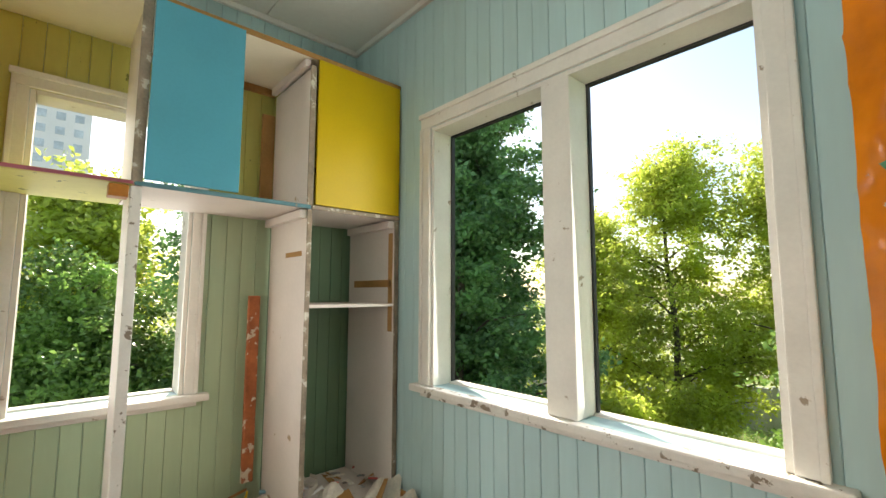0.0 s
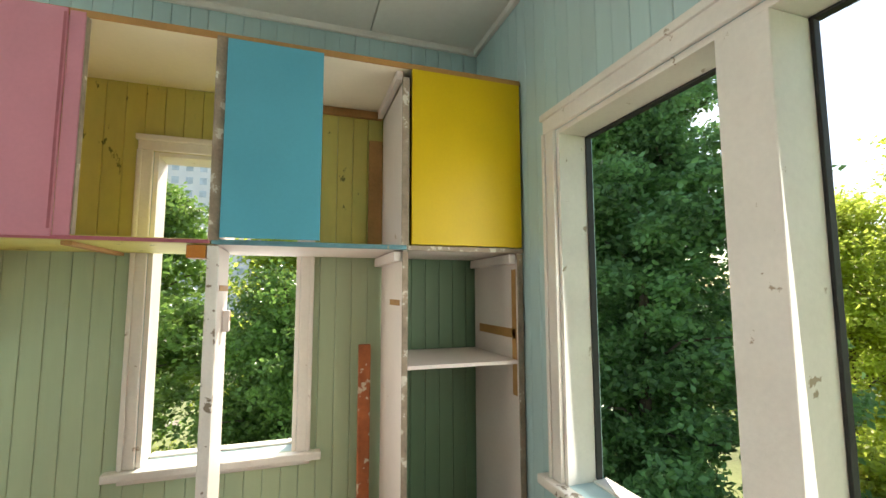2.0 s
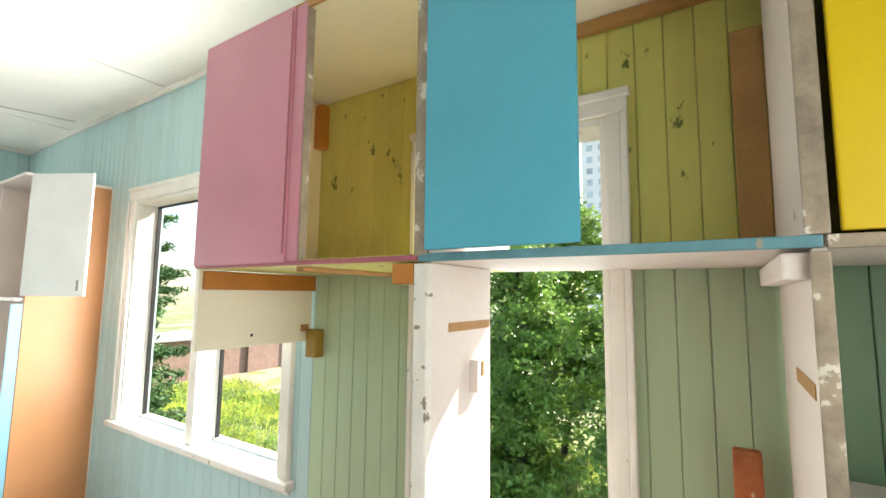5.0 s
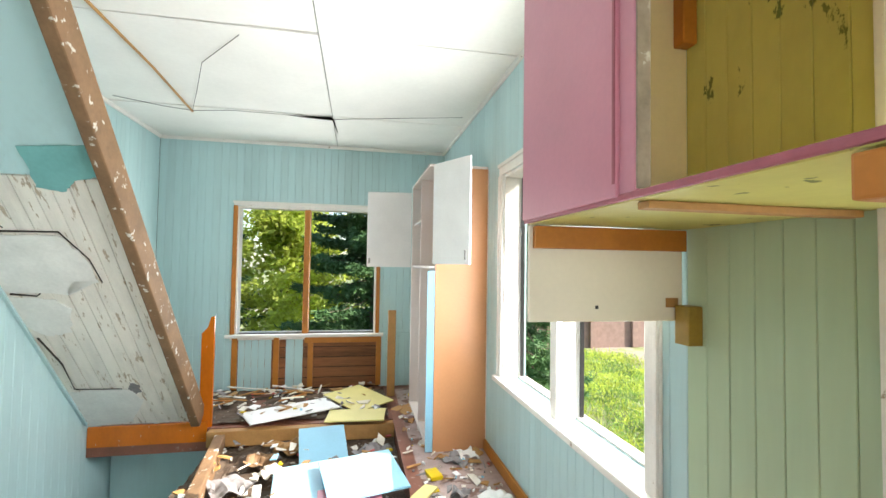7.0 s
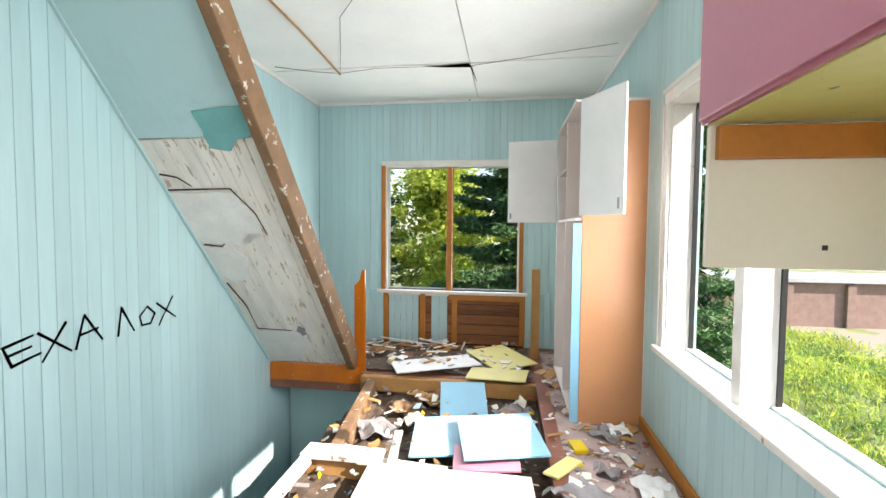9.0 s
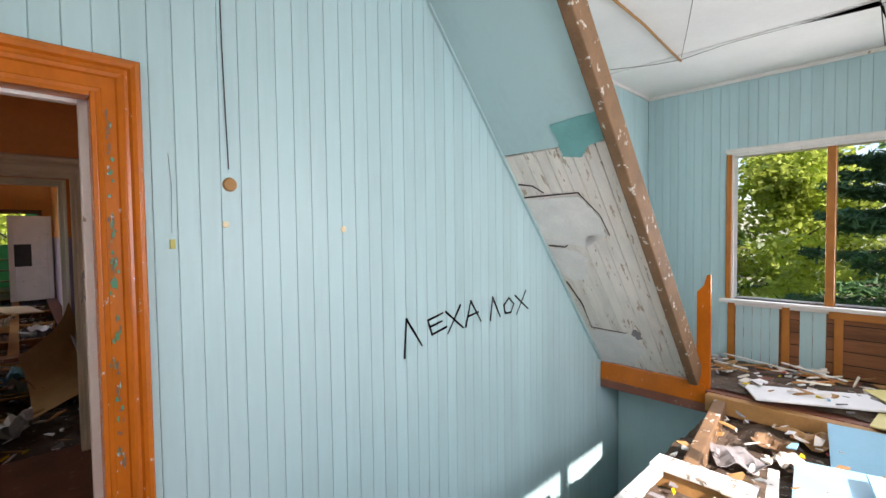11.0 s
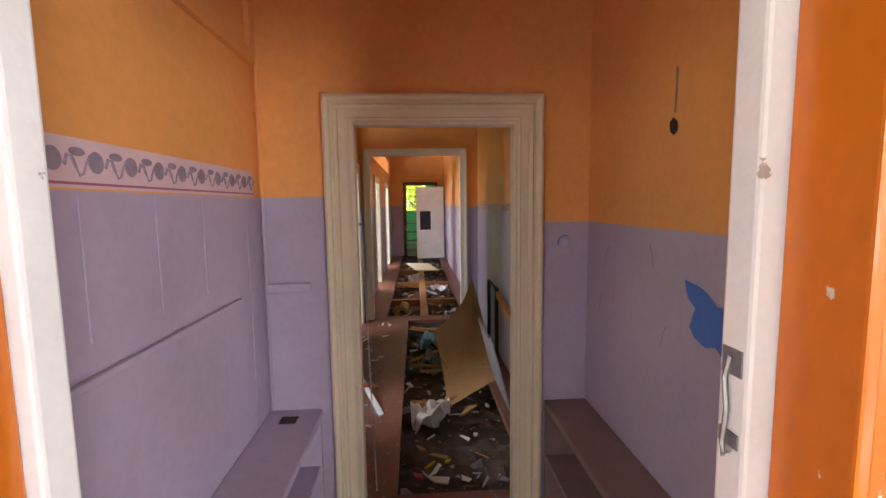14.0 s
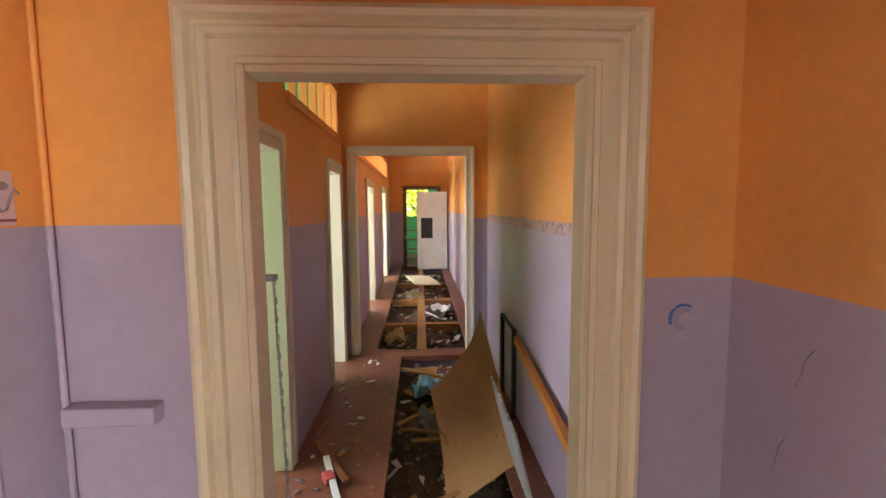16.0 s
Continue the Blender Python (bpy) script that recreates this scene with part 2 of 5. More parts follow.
def wall(name, axis, f0, f1, a0, a1, z0, z1, holes, material, label):
    bm = bmesh.new()
    for p, q, r, s in bars(a0, a1, z0, z1, holes):
        if axis == "x":
            box(bm, p, q, min(f0, f1), max(f0, f1), r, s)
        else:
            box(bm, min(f0, f1), max(f0, f1), p, q, r, s)
    return solid(name, bm, material, label, "wall", kind="structure")


plank_meshes = {}


def plank_mesh(w, h, material, t=0.014, c=0.0028):
    key = (round(w, 3), round(h, 2), material.name)
    if key not in plank_meshes:
        bm = bmesh.new()
        prof = [(0, 0.0005), (0, t - c), (c, t), (w - c, t), (w, t - c), (w, 0.0005)]
        lo = [bm.verts.new((x, y, 0)) for x, y in prof]
        hi = [bm.verts.new((x, y, h)) for x, y in prof]
        for i in range(5):
            bm.faces.new((lo[i], lo[i + 1], hi[i + 1], hi[i]))
        bm.faces.new(hi)
        bm.faces.new(lo[::-1])
        plank_meshes[key] = mesh_of("plank", bm, material)
    return plank_meshes[key]


def planks(parent, axis, face, sign, a0, a1, z0, z1, holes, material, width=0.094, seed=1):
    """Vertical boards on a wall; face is the wall body's face, sign the side of the room along the other axis."""
    rng = random.Random(seed)
    n = max(1, round((a1 - a0) / width))
    w = (a1 - a0) / n
    for i in range(n):
        p = a0 + i * w
        cuts = sorted((max(h[2], z0), min(h[3], z1)) for h in holes if h[0] < p + w / 2 < h[1])
        z, spans = z0, []
        for r, s in cuts:
            if r > z + 0.02:
                spans.append((z, r))
            z = max(z, s)
        if z1 > z + 0.02:
            spans.append((z, z1))
        for r, s in spans:
            ob = new("plank", plank_mesh(w - 0.0016, s - r, material))
            if axis == "x":
                rot = 0 if sign > 0 else 180
                ob.matrix_world = pose(p + (0.0008 if sign > 0 else w - 0.0008), face + sign * rng.uniform(0, 0.0015), r, 0, 0, rot)
            else:
                rot = -90 if sign > 0 else 90
                ob.matrix_world = pose(face + sign * rng.uniform(0, 0.0015), p + (w - 0.0008 if sign > 0 else 0.0008), r, 0, 0, rot)
            ob.parent = parent
            ob.matrix_parent_inverse = parent.matrix_world.inverted()


def wavy(x0, x1, y0, y1, z, n, amp, thick, seed, m=None):
    """A thin sheet, bent and crumpled."""
    bm = bmesh.new()
    bmesh.ops.create_grid(bm, x_segments=n, y_segments=n, size=0.5)
    for v in bm.verts:
        p = Vector((v.co.x * 3 + seed * 7.3, v.co.y * 3, seed))
        v.co.z = amp * noise.noise(p)
        v.co.x = x0 + (v.co.x + 0.5) * (x1 - x0) + 0.1 * amp * noise.noise(p * 2)
        v.co.y = y0 + (v.co.y + 0.5) * (y1 - y0) + 0.1 * amp * noise.noise(p * 2.3)
        v.co.z += z
    ret = bmesh.ops.solidify(bm, geom=bm.faces[:], thickness=thick)
    if m:
        bmesh.ops.transform(bm, matrix=m, verts=bm.verts)
    return bm


# ---- the plan ----
XW, XE, YN, YS, TOP = -3.02, 0.715, 2.05, -5.38, 3.32
B_ = 0.015
WIN_N = (-2.05, -0.285, 0.78, 2.40)
WIN_W = (0.13, 0.915, 0.73, 2.40)
WIN_W2 = (-2.67, -0.80, 0.77, 2.46)
WIN_S = (-2.08, -0.25, 0.74, 2.44)
DOOR1 = (0.475, 1.395, -0.05, 2.175)
GROUND = -3.5

w_north = wall("wall_north", "x", YN + B_, YN + 0.2, XW - 0.2, XE + 0.13, GROUND, TOP + 0.3, [WIN_N], TEAL, "board-clad wall painted teal, worn")
w_west = wall("wall_west", "y", XW - B_, XW - 0.2, YS - 0.2, YN + B_, GROUND, TOP + 0.3, [WIN_W, WIN_W2], TEAL, "board-clad wall painted sage, olive and teal")
w_south = wall("wall_south", "x", YS - B_, YS - 0.2, XW - B_, XE + 0.13, GROUND, TOP + 0.3, [WIN_S], DARK, "board-clad wall painted teal, lower boards torn off")
w_east = wall("wall_east", "y", XE + B_, XE + 0.14, YS - B_, YN + B_, GROUND, TOP + 0.3, [DOOR1], TEAL, "light teal board-clad wall with black handwriting")

# floor with the stairwell and the pit where boards were taken up
bm = bmesh.new()
for p, q, r, s in bars(XW, XE, YS, YN, [(-0.40, XE, -4.04, -0.25), (-2.25, -0.40, -4.04, -1.2)]):
    box(bm, p, q, r, s, -0.22, 0.0)
floor_room = solid("floor", bm, FLOOR, "worn red-brown painted floor strewn with rubble", "floor", kind="structure")
pit = solid("floor_pit", bx(-2.25, -0.40, -4.04, -1.2, -0.30, -0.215), DIRT, "dirt-filled floor void below missing boards", "floor", kind="structure")
solid("floor_lower", bx(XW, XE, YS, YN, GROUND + 0.02, GROUND + 0.1), DIRT, "dark floor of the storey below", "floor", kind="structure")
solid("wall_stairwell", bx(-0.46, -0.40, -4.04, -0.25, GROUND + 0.1, -0.225), TEAL, "teal side wall of the stairwell", "wall", kind="structure")
solid("wall_stairwell_end", bx(-0.40, XE, -4.6, -4.5, GROUND + 0.1, -0.225), TEAL, "teal end wall of the stairwell", "wall", kind="structure")

# ceiling: fibreboard sheets with open seams in one mesh
bm = bmesh.new()
ys = [YS, -4.1, -2.32, -0.5, 1.3, YN]
xs = [XW, -1.51, XE]
rng = random.Random(5)
for y0, y1 in zip(ys, ys[1:]):
    for x0, x1 in zip(xs, xs[1:]):
        s = rng.uniform(0, 0.006)
        g = 0.0045
        v = [bm.verts.new((x, y, TOP - s - rng.uniform(0, 0.012))) for x, y in ((x0 + g, y0 + g), (x1 - g, y0 + g), (x1 - g, y1 - g), (x0 + g, y1 - g))]
        u = [bm.verts.new((p.co.x, p.co.y, TOP + 0.02)) for p in v]
        bm.faces.new(v)
        bm.faces.new(u[::-1])
        for i in range(4):
            bm.faces.new((v[i], v[(i + 1) % 4], u[(i + 1) % 4], u[i]))
ceiling = solid("ceiling", bm, CEIL, "white ceiling of sagging fibreboard sheets with dark seams", "ceiling", kind="structure")
solid("ceiling_deck", bx(XW - 0.2, XE + 0.13, YS - 0.2, YN + 0.2, TOP + 0.03, TOP + 0.3), DARK, "dark attic deck above the ceiling", "ceiling", kind="structure")
for nm, b in (("north", (XW, XE, YN - 0.03, YN, TOP - 0.05, TOP - 0.008)), ("south", (XW, XE, YS, YS + 0.03, TOP - 0.05, TOP - 0.008)),
              ("west", (XW, XW + 0.03, YS + 0.03, YN - 0.03, TOP - 0.05, TOP - 0.008)), ("east", (XE - 0.03, XE, YS + 0.03, YN - 0.03, TOP - 0.05, TOP - 0.008))):
    solid("trim_ceiling_" + nm, bx(*b, bevel=0.008), WHITE, "white ceiling moulding", "trim", kind="structure")


# ---- windows ----
def window(name, axis, face, sign, o, label, casing, sash, mullions=(), cw=0.085, mw=0.08, sill_m=None, side_m=None, seal=None, over=0.06):
    """sign: the way into the room along the wall's normal. o: opening a0, a1, z0, z1."""
    a0, a1, z0, z1 = o
    t = thing(name, (((a0 + a1) / 2, face, z0) if axis == "x" else (face, (a0 + a1) / 2, z0)), label, "window", kind="structure")

    def pc(nm, p, q, d0, d1, r, s, m, bev=0.006, lab=""):
        f0, f1 = face + sign * d0, face + sign * d1
        b = bx(p, q, f0, f1, r, s, bev) if axis == "x" else bx(f0, f1, p, q, r, s, bev)
        return part(nm, b, m, t, lab)
    sm = side_m or casing
    pc("casing_top", a0 - cw, a1 + cw, 0.001, 0.022, z1, z1 + cw, casing)
    pc("casing_bead", a0 - cw - 0.01, a1 + cw + 0.01, 0.001, 0.034, z1 + cw - 0.02, z1 + cw + 0.012, casing)
    for k, (p, q) in enumerate(((a0 - cw, a0), (a1, a1 + cw))):
        pc("casing_side", p, q, 0.001, 0.022, z0, z1, sm)
        pc("casing_side_bead", p if k == 0 else q - 0.025, p + 0.025 if k == 0 else q, 0.023, 0.032, z0, z1, sm)
    pc("window_sill", a0 - cw - over, a1 + cw + over, -0.12, 0.06, z0 - 0.045, z0 - 0.001, sill_m or casing, 0.01)
    pc("apron", a0 - cw, a1 + cw, 0.001, 0.016, z0 - 0.075, z0 - 0.046, sill_m or casing)
    pc("reveal", a0 + 0.001, a0 + 0.025, -0.17, 0.004, z0, z1 - 0.001, casing, 0.003)
    pc("reveal", a1 - 0.025, a1 - 0.001, -0.17, 0.004, z0, z1 - 0.001, casing, 0.003)
    pc("reveal_top", a0 + 0.026, a1 - 0.026, -0.17, 0.004, z1 - 0.026, z1 - 0.001, casing, 0.003)
    pc("outer_sill", a0 + 0.026, a1 - 0.026, -0.2, -0.125, z0 - 0.03, z0 + 0.012, casing, 0.004)
    for m in mullions:
        pc("mullion", m - mw / 2, m + mw / 2, -0.15, 0.012, z0 + 0.001, z1 - 0.027, sash, 0.006)
        if seal:
            pc("seal", m + mw / 2 + 0.001, m + mw / 2 + 0.012, -0.165, -0.14, z0 + 0.013, z1 - 0.028, seal, 0.002)
    if seal:
        pc("seal", a0 + 0.026, a0 + 0.036, -0.17, -0.14, z0 + 0.013, z1 - 0.028, seal, 0.002)
        pc("seal_top", a0 + 0.037, a1 - 0.037, -0.17, -0.14, z1 - 0.038, z1 - 0.0275, seal, 0.002)
    return t


window("window_1", "x", YN, -1, WIN_N, "wide unglazed window with flaking white frame and sill", WHITE, WHITE, (-1.12,), 0.09, 0.16, WHITEW, seal=BLACK)
window("window_2", "y", XW, 1, WIN_W, "narrow unglazed window with white moulded frame", WHITE, WHITE, (), 0.075)
window("window_3", "y", XW, 1, WIN_W2, "wide unglazed window with white frame in the teal wall", WHITE, WHITE, (-1.69,), 0.09, 0.09, seal=BLACK, over=0.03)
window("window_4", "x", YS, 1, WIN_S, "unglazed window with bare orange wood posts and white sill", WHITE, OWOOD, (-1.14,), 0.05, 0.075, side_m=OWOOD)

# ---- vestibule and corridor ----
VX0, VX1, VY0, VY1, VTOP = XE + 0.155, 2.48, 0.065, 1.68, 3.2
D2 = (0.43, 1.24, -0.05, 2.005)
D3 = (0.30, 1.57, -0.05, 2.29)
DA, DB = (3.42, 4.20, -0.05, 2.05), (5.62, 6.22, -0.05, 2.05)
TR1 = (4.42, 6.30, 2.42, 2.92)
DC, DD = (8.6, 9.5, -0.05, 2.05), (11.4, 12.3, -0.05, 2.05)
TR2 = (7.2, 13.2, 2.42, 2.85)
D4 = (0.35, 1.25, -0.05, 2.2)
Z0 = -0.4


def two_tone(name, axis, f0, f1, a0, a1, holes, split, label):
    """A wall with a lilac dado below and orange paint above, in two abutting bodies under one wall."""
    t = wall(name, axis, f0, f1, a0, a1, split, VTOP, holes, OWALL, label)
    bm = bmesh.new()
    for p, q, r, s in bars(a0, a1, Z0, split, holes):
        if axis == "x":
            box(bm, p, q, min(f0, f1), max(f0, f1), r, s)
        else:
            box(bm, min(f0, f1), max(f0, f1), p, q, r, s)
    part("dado", bm, LILAC, t, "lilac painted lower wall")
    return t


two_tone("wall_vestibule_north", "x", VY1, VY1 + 0.14, VX0, VX1 + 0.06, [], 1.65, "vestibule wall, orange above and lilac below")
two_tone("wall_vestibule_south", "x", VY0 - 0.14, VY0, VX0, VX1 + 0.06, [], 1.51, "vestibule wall, orange above and lilac below")
ve = two_tone("wall_vestibule_east", "y", VX1, VX1 + 0.06, VY0, VY1, [D2], 1.65, "vestibule end wall, orange above and lilac below, with a doorway")
part("dado_cap", bx(VX1 - 0.002, VX1 - 0.0005, VY0, 0.33, 1.51, 1.65), OWALL, ve)
two_tone("wall_vestibule_west", "y", XE + 0.141, XE + 0.153, VY0, VY1, [DOOR1], 1.55, "back of the vestibule's entrance wall")
cl = two_tone("wall_corridor_north", "x", VY1 + 0.02, VY1 + 0.14, VX1 + 0.06, 6.43, [DA, DB, TR1], 1.56, "corridor wall, orange above and lilac below, with doorways and a transom")
cr = two_tone("wall_corridor_south", "x", VY0 - 0.12, VY0 + 0.01, VX1 + 0.06, 14.0, [], 1.56, "long corridor wall, orange above and scuffed lilac below")
ce = two_tone("wall_corridor_cross", "y", 6.43, 6.55, VY0 + 0.01, VY1 + 0.02, [D3], 1.56, "cross wall with a wide white-framed opening")
two_tone("wall_far_corridor_north", "x", VY1 + 0.02, VY1 + 0.14, 6.43, 14.0, [DC, DD, TR2], 1.56, "far corridor wall with doorways and transom panes")
two_tone("wall_far_end", "y", 14.0, 14.12, VY0 - 0.1, VY1 + 0.14, [D4], 1.56, "far end wall with a dark doorway")
solid("ceiling_corridor", bx(VX0, 18.6, VY0 - 0.14, 4.7, VTOP, VTOP + 0.12), CEIL, "white corridor ceiling", "ceiling", kind="structure")
# side rooms with daylight
wn = wall("wall_side_rooms_north", "x", 4.5, 4.66, VX1, 14.1, Z0, VTOP, [(3.2, 6.0, 0.8, 2.5), (7.6, 10.2, 0.8, 2.5), (10.8, 13.4, 0.8, 2.5)], GREENP, "green painted wall of the side rooms with windows")
solid("wall_side_room_a", bx(VX1, VX1 + 0.12, VY1 + 0.14, 4.5, Z0, VTOP), GREENP, "green side room wall", "wall", kind="structure")
solid("wall_side_room_b", bx(6.45, 6.57, VY1 + 0.14, 4.5, Z0, VTOP), GREENP, "green side room wall", "wall", kind="structure")
solid("wall_side_room_c", bx(14.0, 14.12, VY1 + 0.14, 4.5, Z0, VTOP), GREENP, "green side room wall", "wall", kind="structure")
solid("floor_side_rooms", bx(VX1, 14.1, VY1 + 0.14, 4.5, -0.12, -0.02), FLOOR, "dusty side room floor", "floor", kind="structure")
wall("wall_end_room", "y", 18.0, 18.15, -1.2, 3.0, Z0, VTOP, [(0.55, 1.35, 1.35, 2.45)], GREENP, "green wall of the last room with a small window")
solid("wall_end_room_north", bx(14.12, 18.0, 3.0, 3.12, Z0, VTOP), GREENP, "green room wall", "wall", kind="structure")
solid("wall_end_room_south", bx(14.12, 18.0, -1.32, -1.2, Z0, VTOP), GREENP, "green room wall", "wall", kind="structure")
solid("floor_end_room", bx(14.0, 18.0, -1.2, 3.0, -0.12, 0.0), FLOOR, "dusty floor of the last room", "floor", kind="structure")
window_light("skylight_room_a", (4.6, 4.45, 1.65), (4.6, 0, 1.2), 2.7, 1.6, 22)
window_light("skylight_room_b", (8.9, 4.45, 1.65), (8.9, 0, 1.2), 2.5, 1.6, 32)
window_light("skylight_room_c", (12.1, 4.45, 1.65), (12.1, 0, 1.2), 2.5, 1.6, 32)
window_light("skylight_end", (17.95, 0.95, 1.9), (14, 0.95, 1.0), 0.75, 1.0, 0.4)

# floors of vestibule and corridor
solid("floor_vestibule", bx(XE, VX1 + 0.14, VY0 - 0.1, VY1 + 0.1, -0.12, 0.0), FLOOR, "dirty red-brown painted vestibule floor", "floor", kind="structure")
bm = bmesh.new()
box(bm, VX1 + 0.14, 6.6, 1.07, VY1 + 0.14, -0.05, 0.0)
box(bm, VX1 + 0.14, 6.6, VY0, 0.30, -0.05, 0.0)
box(bm, 6.35, 6.6, 0.30, 1.07, -0.06, -0.005)
solid("floor_corridor", bm, FLOOR, "remaining red-brown floor strips along the corridor walls", "floor", kind="structure")
bm = bmesh.new()
box(bm, 6.6, 14.0, 1.38, VY1 + 0.14, -0.05, 0.0)
box(bm, 6.6, 14.0, VY0, 0.28, -0.05, 0.0)
solid("floor_far_corridor", bm, FLOOR, "floor strips beside the torn-up far corridor", "floor", kind="structure")


def bumpy(x0, x1, y0, y1, z, amp, nx, ny, seed):
    bm = bmesh.new()
    bmesh.ops.create_grid(bm, x_segments=nx, y_segments=ny, size=0.5)
    for v in bm.verts:
        v.co.x, v.co.y = x0 + (v.co.x + 0.5) * (x1 - x0), y0 + (v.co.y + 0.5) * (y1 - y0)
        p = Vector((v.co.x * 2.2, v.co.y * 2.2, seed))
        v.co.z = z + amp * (noise.noise(p) + 0.5 * noise.noise(p * 3.1) + 0.25 * noise.noise(p * 8))
    return bm


solid("ground_corridor_void", bumpy(VX1 + 0.1, 14.0, VY0, VY1 + 0.1, -0.22, 0.07, 220, 40, 3), DIRT, "dirt and rubble filling the opened corridor floor", "floor", kind="structure")
for x0, x1, y0, y1, z1 in ((6.6, 13.8, 0.78, 0.90, -0.02), (7.9, 8.0, 0.28, 1.38, -0.05), (9.6, 9.7, 0.28, 1.38, -0.05), (11.4, 11.5, 0.28, 1.38, -0.05)):
    solid("joist", bx(x0, x1, y0, y1, z1 - 0.12, z1, 0.008), WOOD, "bare wooden floor joist in the opened floor", "joist", "joists of the opened corridor floor")


# ---- door casings ----
def casing(name, axis, face, sign, o, m, cw, label, steps=3, jamb=None, depth=0.13):
    """A stepped door surround on one side of a wall, with jamb linings."""
    a0, a1, z0, z1 = o
    t = thing(name, (((a0 + a1) / 2, face, 0) if axis == "x" else (face, (a0 + a1) / 2, 0)), label, "door frame", kind="structure")

    def pc(nm, p, q, d0, d1, r, s, mm, bev=0.004, lab=""):
        f0, f1 = face + sign * d0, face + sign * d1
        return part(nm, bx(p, q, f0, f1, r, s, bev) if axis == "x" else bx(f0, f1, p, q, r, s, bev), mm, t, lab)
    prof = [(0.0, 0.0), (0.0, 0.014), (0.10, 0.017), (0.13, 0.012), (0.42, 0.014), (0.46, 0.024), (0.56, 0.028), (0.62, 0.022), (0.70, 0.020), (0.76, 0.034), (0.86, 0.038), (0.95, 0.034), (1.0, 0.024), (1.0, 0.0)]
    if steps < 3:
        prof = [(0.0, 0.0), (0.0, 0.016), (0.5, 0.018), (0.56, 0.026), (0.95, 0.028), (1.0, 0.022), (1.0, 0.0)]
    if steps > 3:
        prof = [(f, d * 1.35) for f, d in prof]
    zb = 0.0

    def at(p, q, d):
        return Vector((p, face + sign * (d + 0.001), q)) if axis == "x" else Vector((face + sign * (d + 0.001), p, q))
    for nm in ("casing_side", "casing_head", "casing_side."):
        b = bmesh.new()
        ends = [[], []]
        for f, d in prof:
            e = f * cw
            pts = {"casing_side": ((a0 - e, zb), (a0 - e, z1 + e)), "casing_head": ((a0 - e, z1 + e), (a1 + e, z1 + e)), "casing_side.": ((a1 + e, z1 + e), (a1 + e, zb))}[nm]
            for i in (0, 1):
                ends[i].append(b.verts.new(at(pts[i][0], pts[i][1], d)))
        n = len(prof)
        for i in range(n):
            b.faces.new((ends[0][i], ends[0][(i + 1) % n], ends[1][(i + 1) % n], ends[1][i]))
        b.faces.new(ends[0])
        b.faces.new(ends[1][::-1])
        bmesh.ops.recalc_face_normals(b, faces=b.faces[:])
        part(nm.strip("."), b, m, t)
    j = jamb or m
    pc("jamb", a0 + 0.001, a0 + 0.02, -depth, 0.022, 0.0, z1, j)
    pc("jamb", a1 - 0.02, a1 - 0.001, -depth, 0.022, 0.0, z1, j)
    pc("head_jamb", a0 + 0.021, a1 - 0.021, -depth, 0.022, z1 - 0.02, z1 - 0.001, j)
    return t


casing("door_1", "y", XE, -1, DOOR1, ORANGEP, 0.16, "chipped orange door surround with white rebates", 3, depth=0.083)
t = thing("door_lining", (XE + 0.115, 0.935, 0.0), "white painted inner door frame with worn edges", "door frame", kind="structure")
for a, b in ((0.476, 0.526), (1.358, 1.394)):
    part("post", bx(XE + 0.086, XE + 0.138, a, b, 0.0, 2.174, 0.006), WHITE, t)
part("head", bx(XE + 0.087, XE + 0.138, 0.527, 1.357, 2.14, 2.174, 0.006), WHITE, t)
casing("door_2", "y", VX1, -1, D2, CREAMP, 0.125, "cream glossy moulded door surround", 4, depth=0.062)
casing("door_3", "y", 6.43, -1, D3, CREAMW, 0.07, "pale painted wide opening surround", 2, depth=0.13)
casing("door_4", "x", VY1 + 0.02, -1, DA, CREAMW, 0.10, "pale painted corridor door surround", 2, depth=0.14)
casing("door_5", "x", VY1 + 0.02, -1, DB, CREAMW, 0.10, "pale painted corridor door surround", 2, depth=0.14)
casing("door_6", "x", VY1 + 0.02, -1, DC, CREAMW, 0.10, "pale painted far corridor door surround", 2, depth=0.14)
casing("door_7", "x", VY1 + 0.02, -1, DD, CREAMW, 0.10, "pale painted far corridor door surround", 2, depth=0.14)
casing("door_8", "y", 14.0, -1, D4, RWOOD, 0.08, "dark brown end doorway surround", 2)
for o, n in ((TR1, 6), (TR2, 20)):
    t = thing("transom_window", ((o[0] + o[1]) / 2, VY1 + 0.02, o[2]), "transom of clear panes between orange bars above the doors", "transom", kind="structure")
    for i in range(n + 1):
        x = o[0] + (o[1] - o[0]) * i / n
        part("glazing_bar", bx(x - 0.015, x + 0.015, VY1 + 0.03, VY1 + 0.09, o[2] + 0.03, o[3] - 0.03, 0.003), OWALL, t)
    part("rail_top", bx(o[0], o[1], VY1 + 0.012, VY1 + 0.09, o[3] - 0.03, o[3], 0.003), OWALL, t)
    part("rail_bottom", bx(o[0], o[1], VY1, VY1 + 0.09, o[2] - 0.04, o[2] + 0.03, 0.006), OWALL, t)

GREENPEEL = mat("older_green_paint", (0.07, 0.24, 0.12), 0.4, 0.25, 9, 60, 0, spots=(0.35, 0.48, 0.45), spot_scale=14, spot_at=0.56)
# the torn orange padded door, open into the room
t = thing("padded_door", (XE - 0.03, 1.385, 0.0), "open door padded in torn glossy orange leatherette, green showing through", "door")
leaf = bx(0.0, 0.86, -0.02, 0.02, 0.02, 2.14, 0.004)
part_m = pose(XE - 0.03, 1.385, 0, 0, 0, 149)
bmesh.ops.transform(leaf, matrix=part_m, verts=leaf.verts)
part("leaf", leaf, WOOD, t)


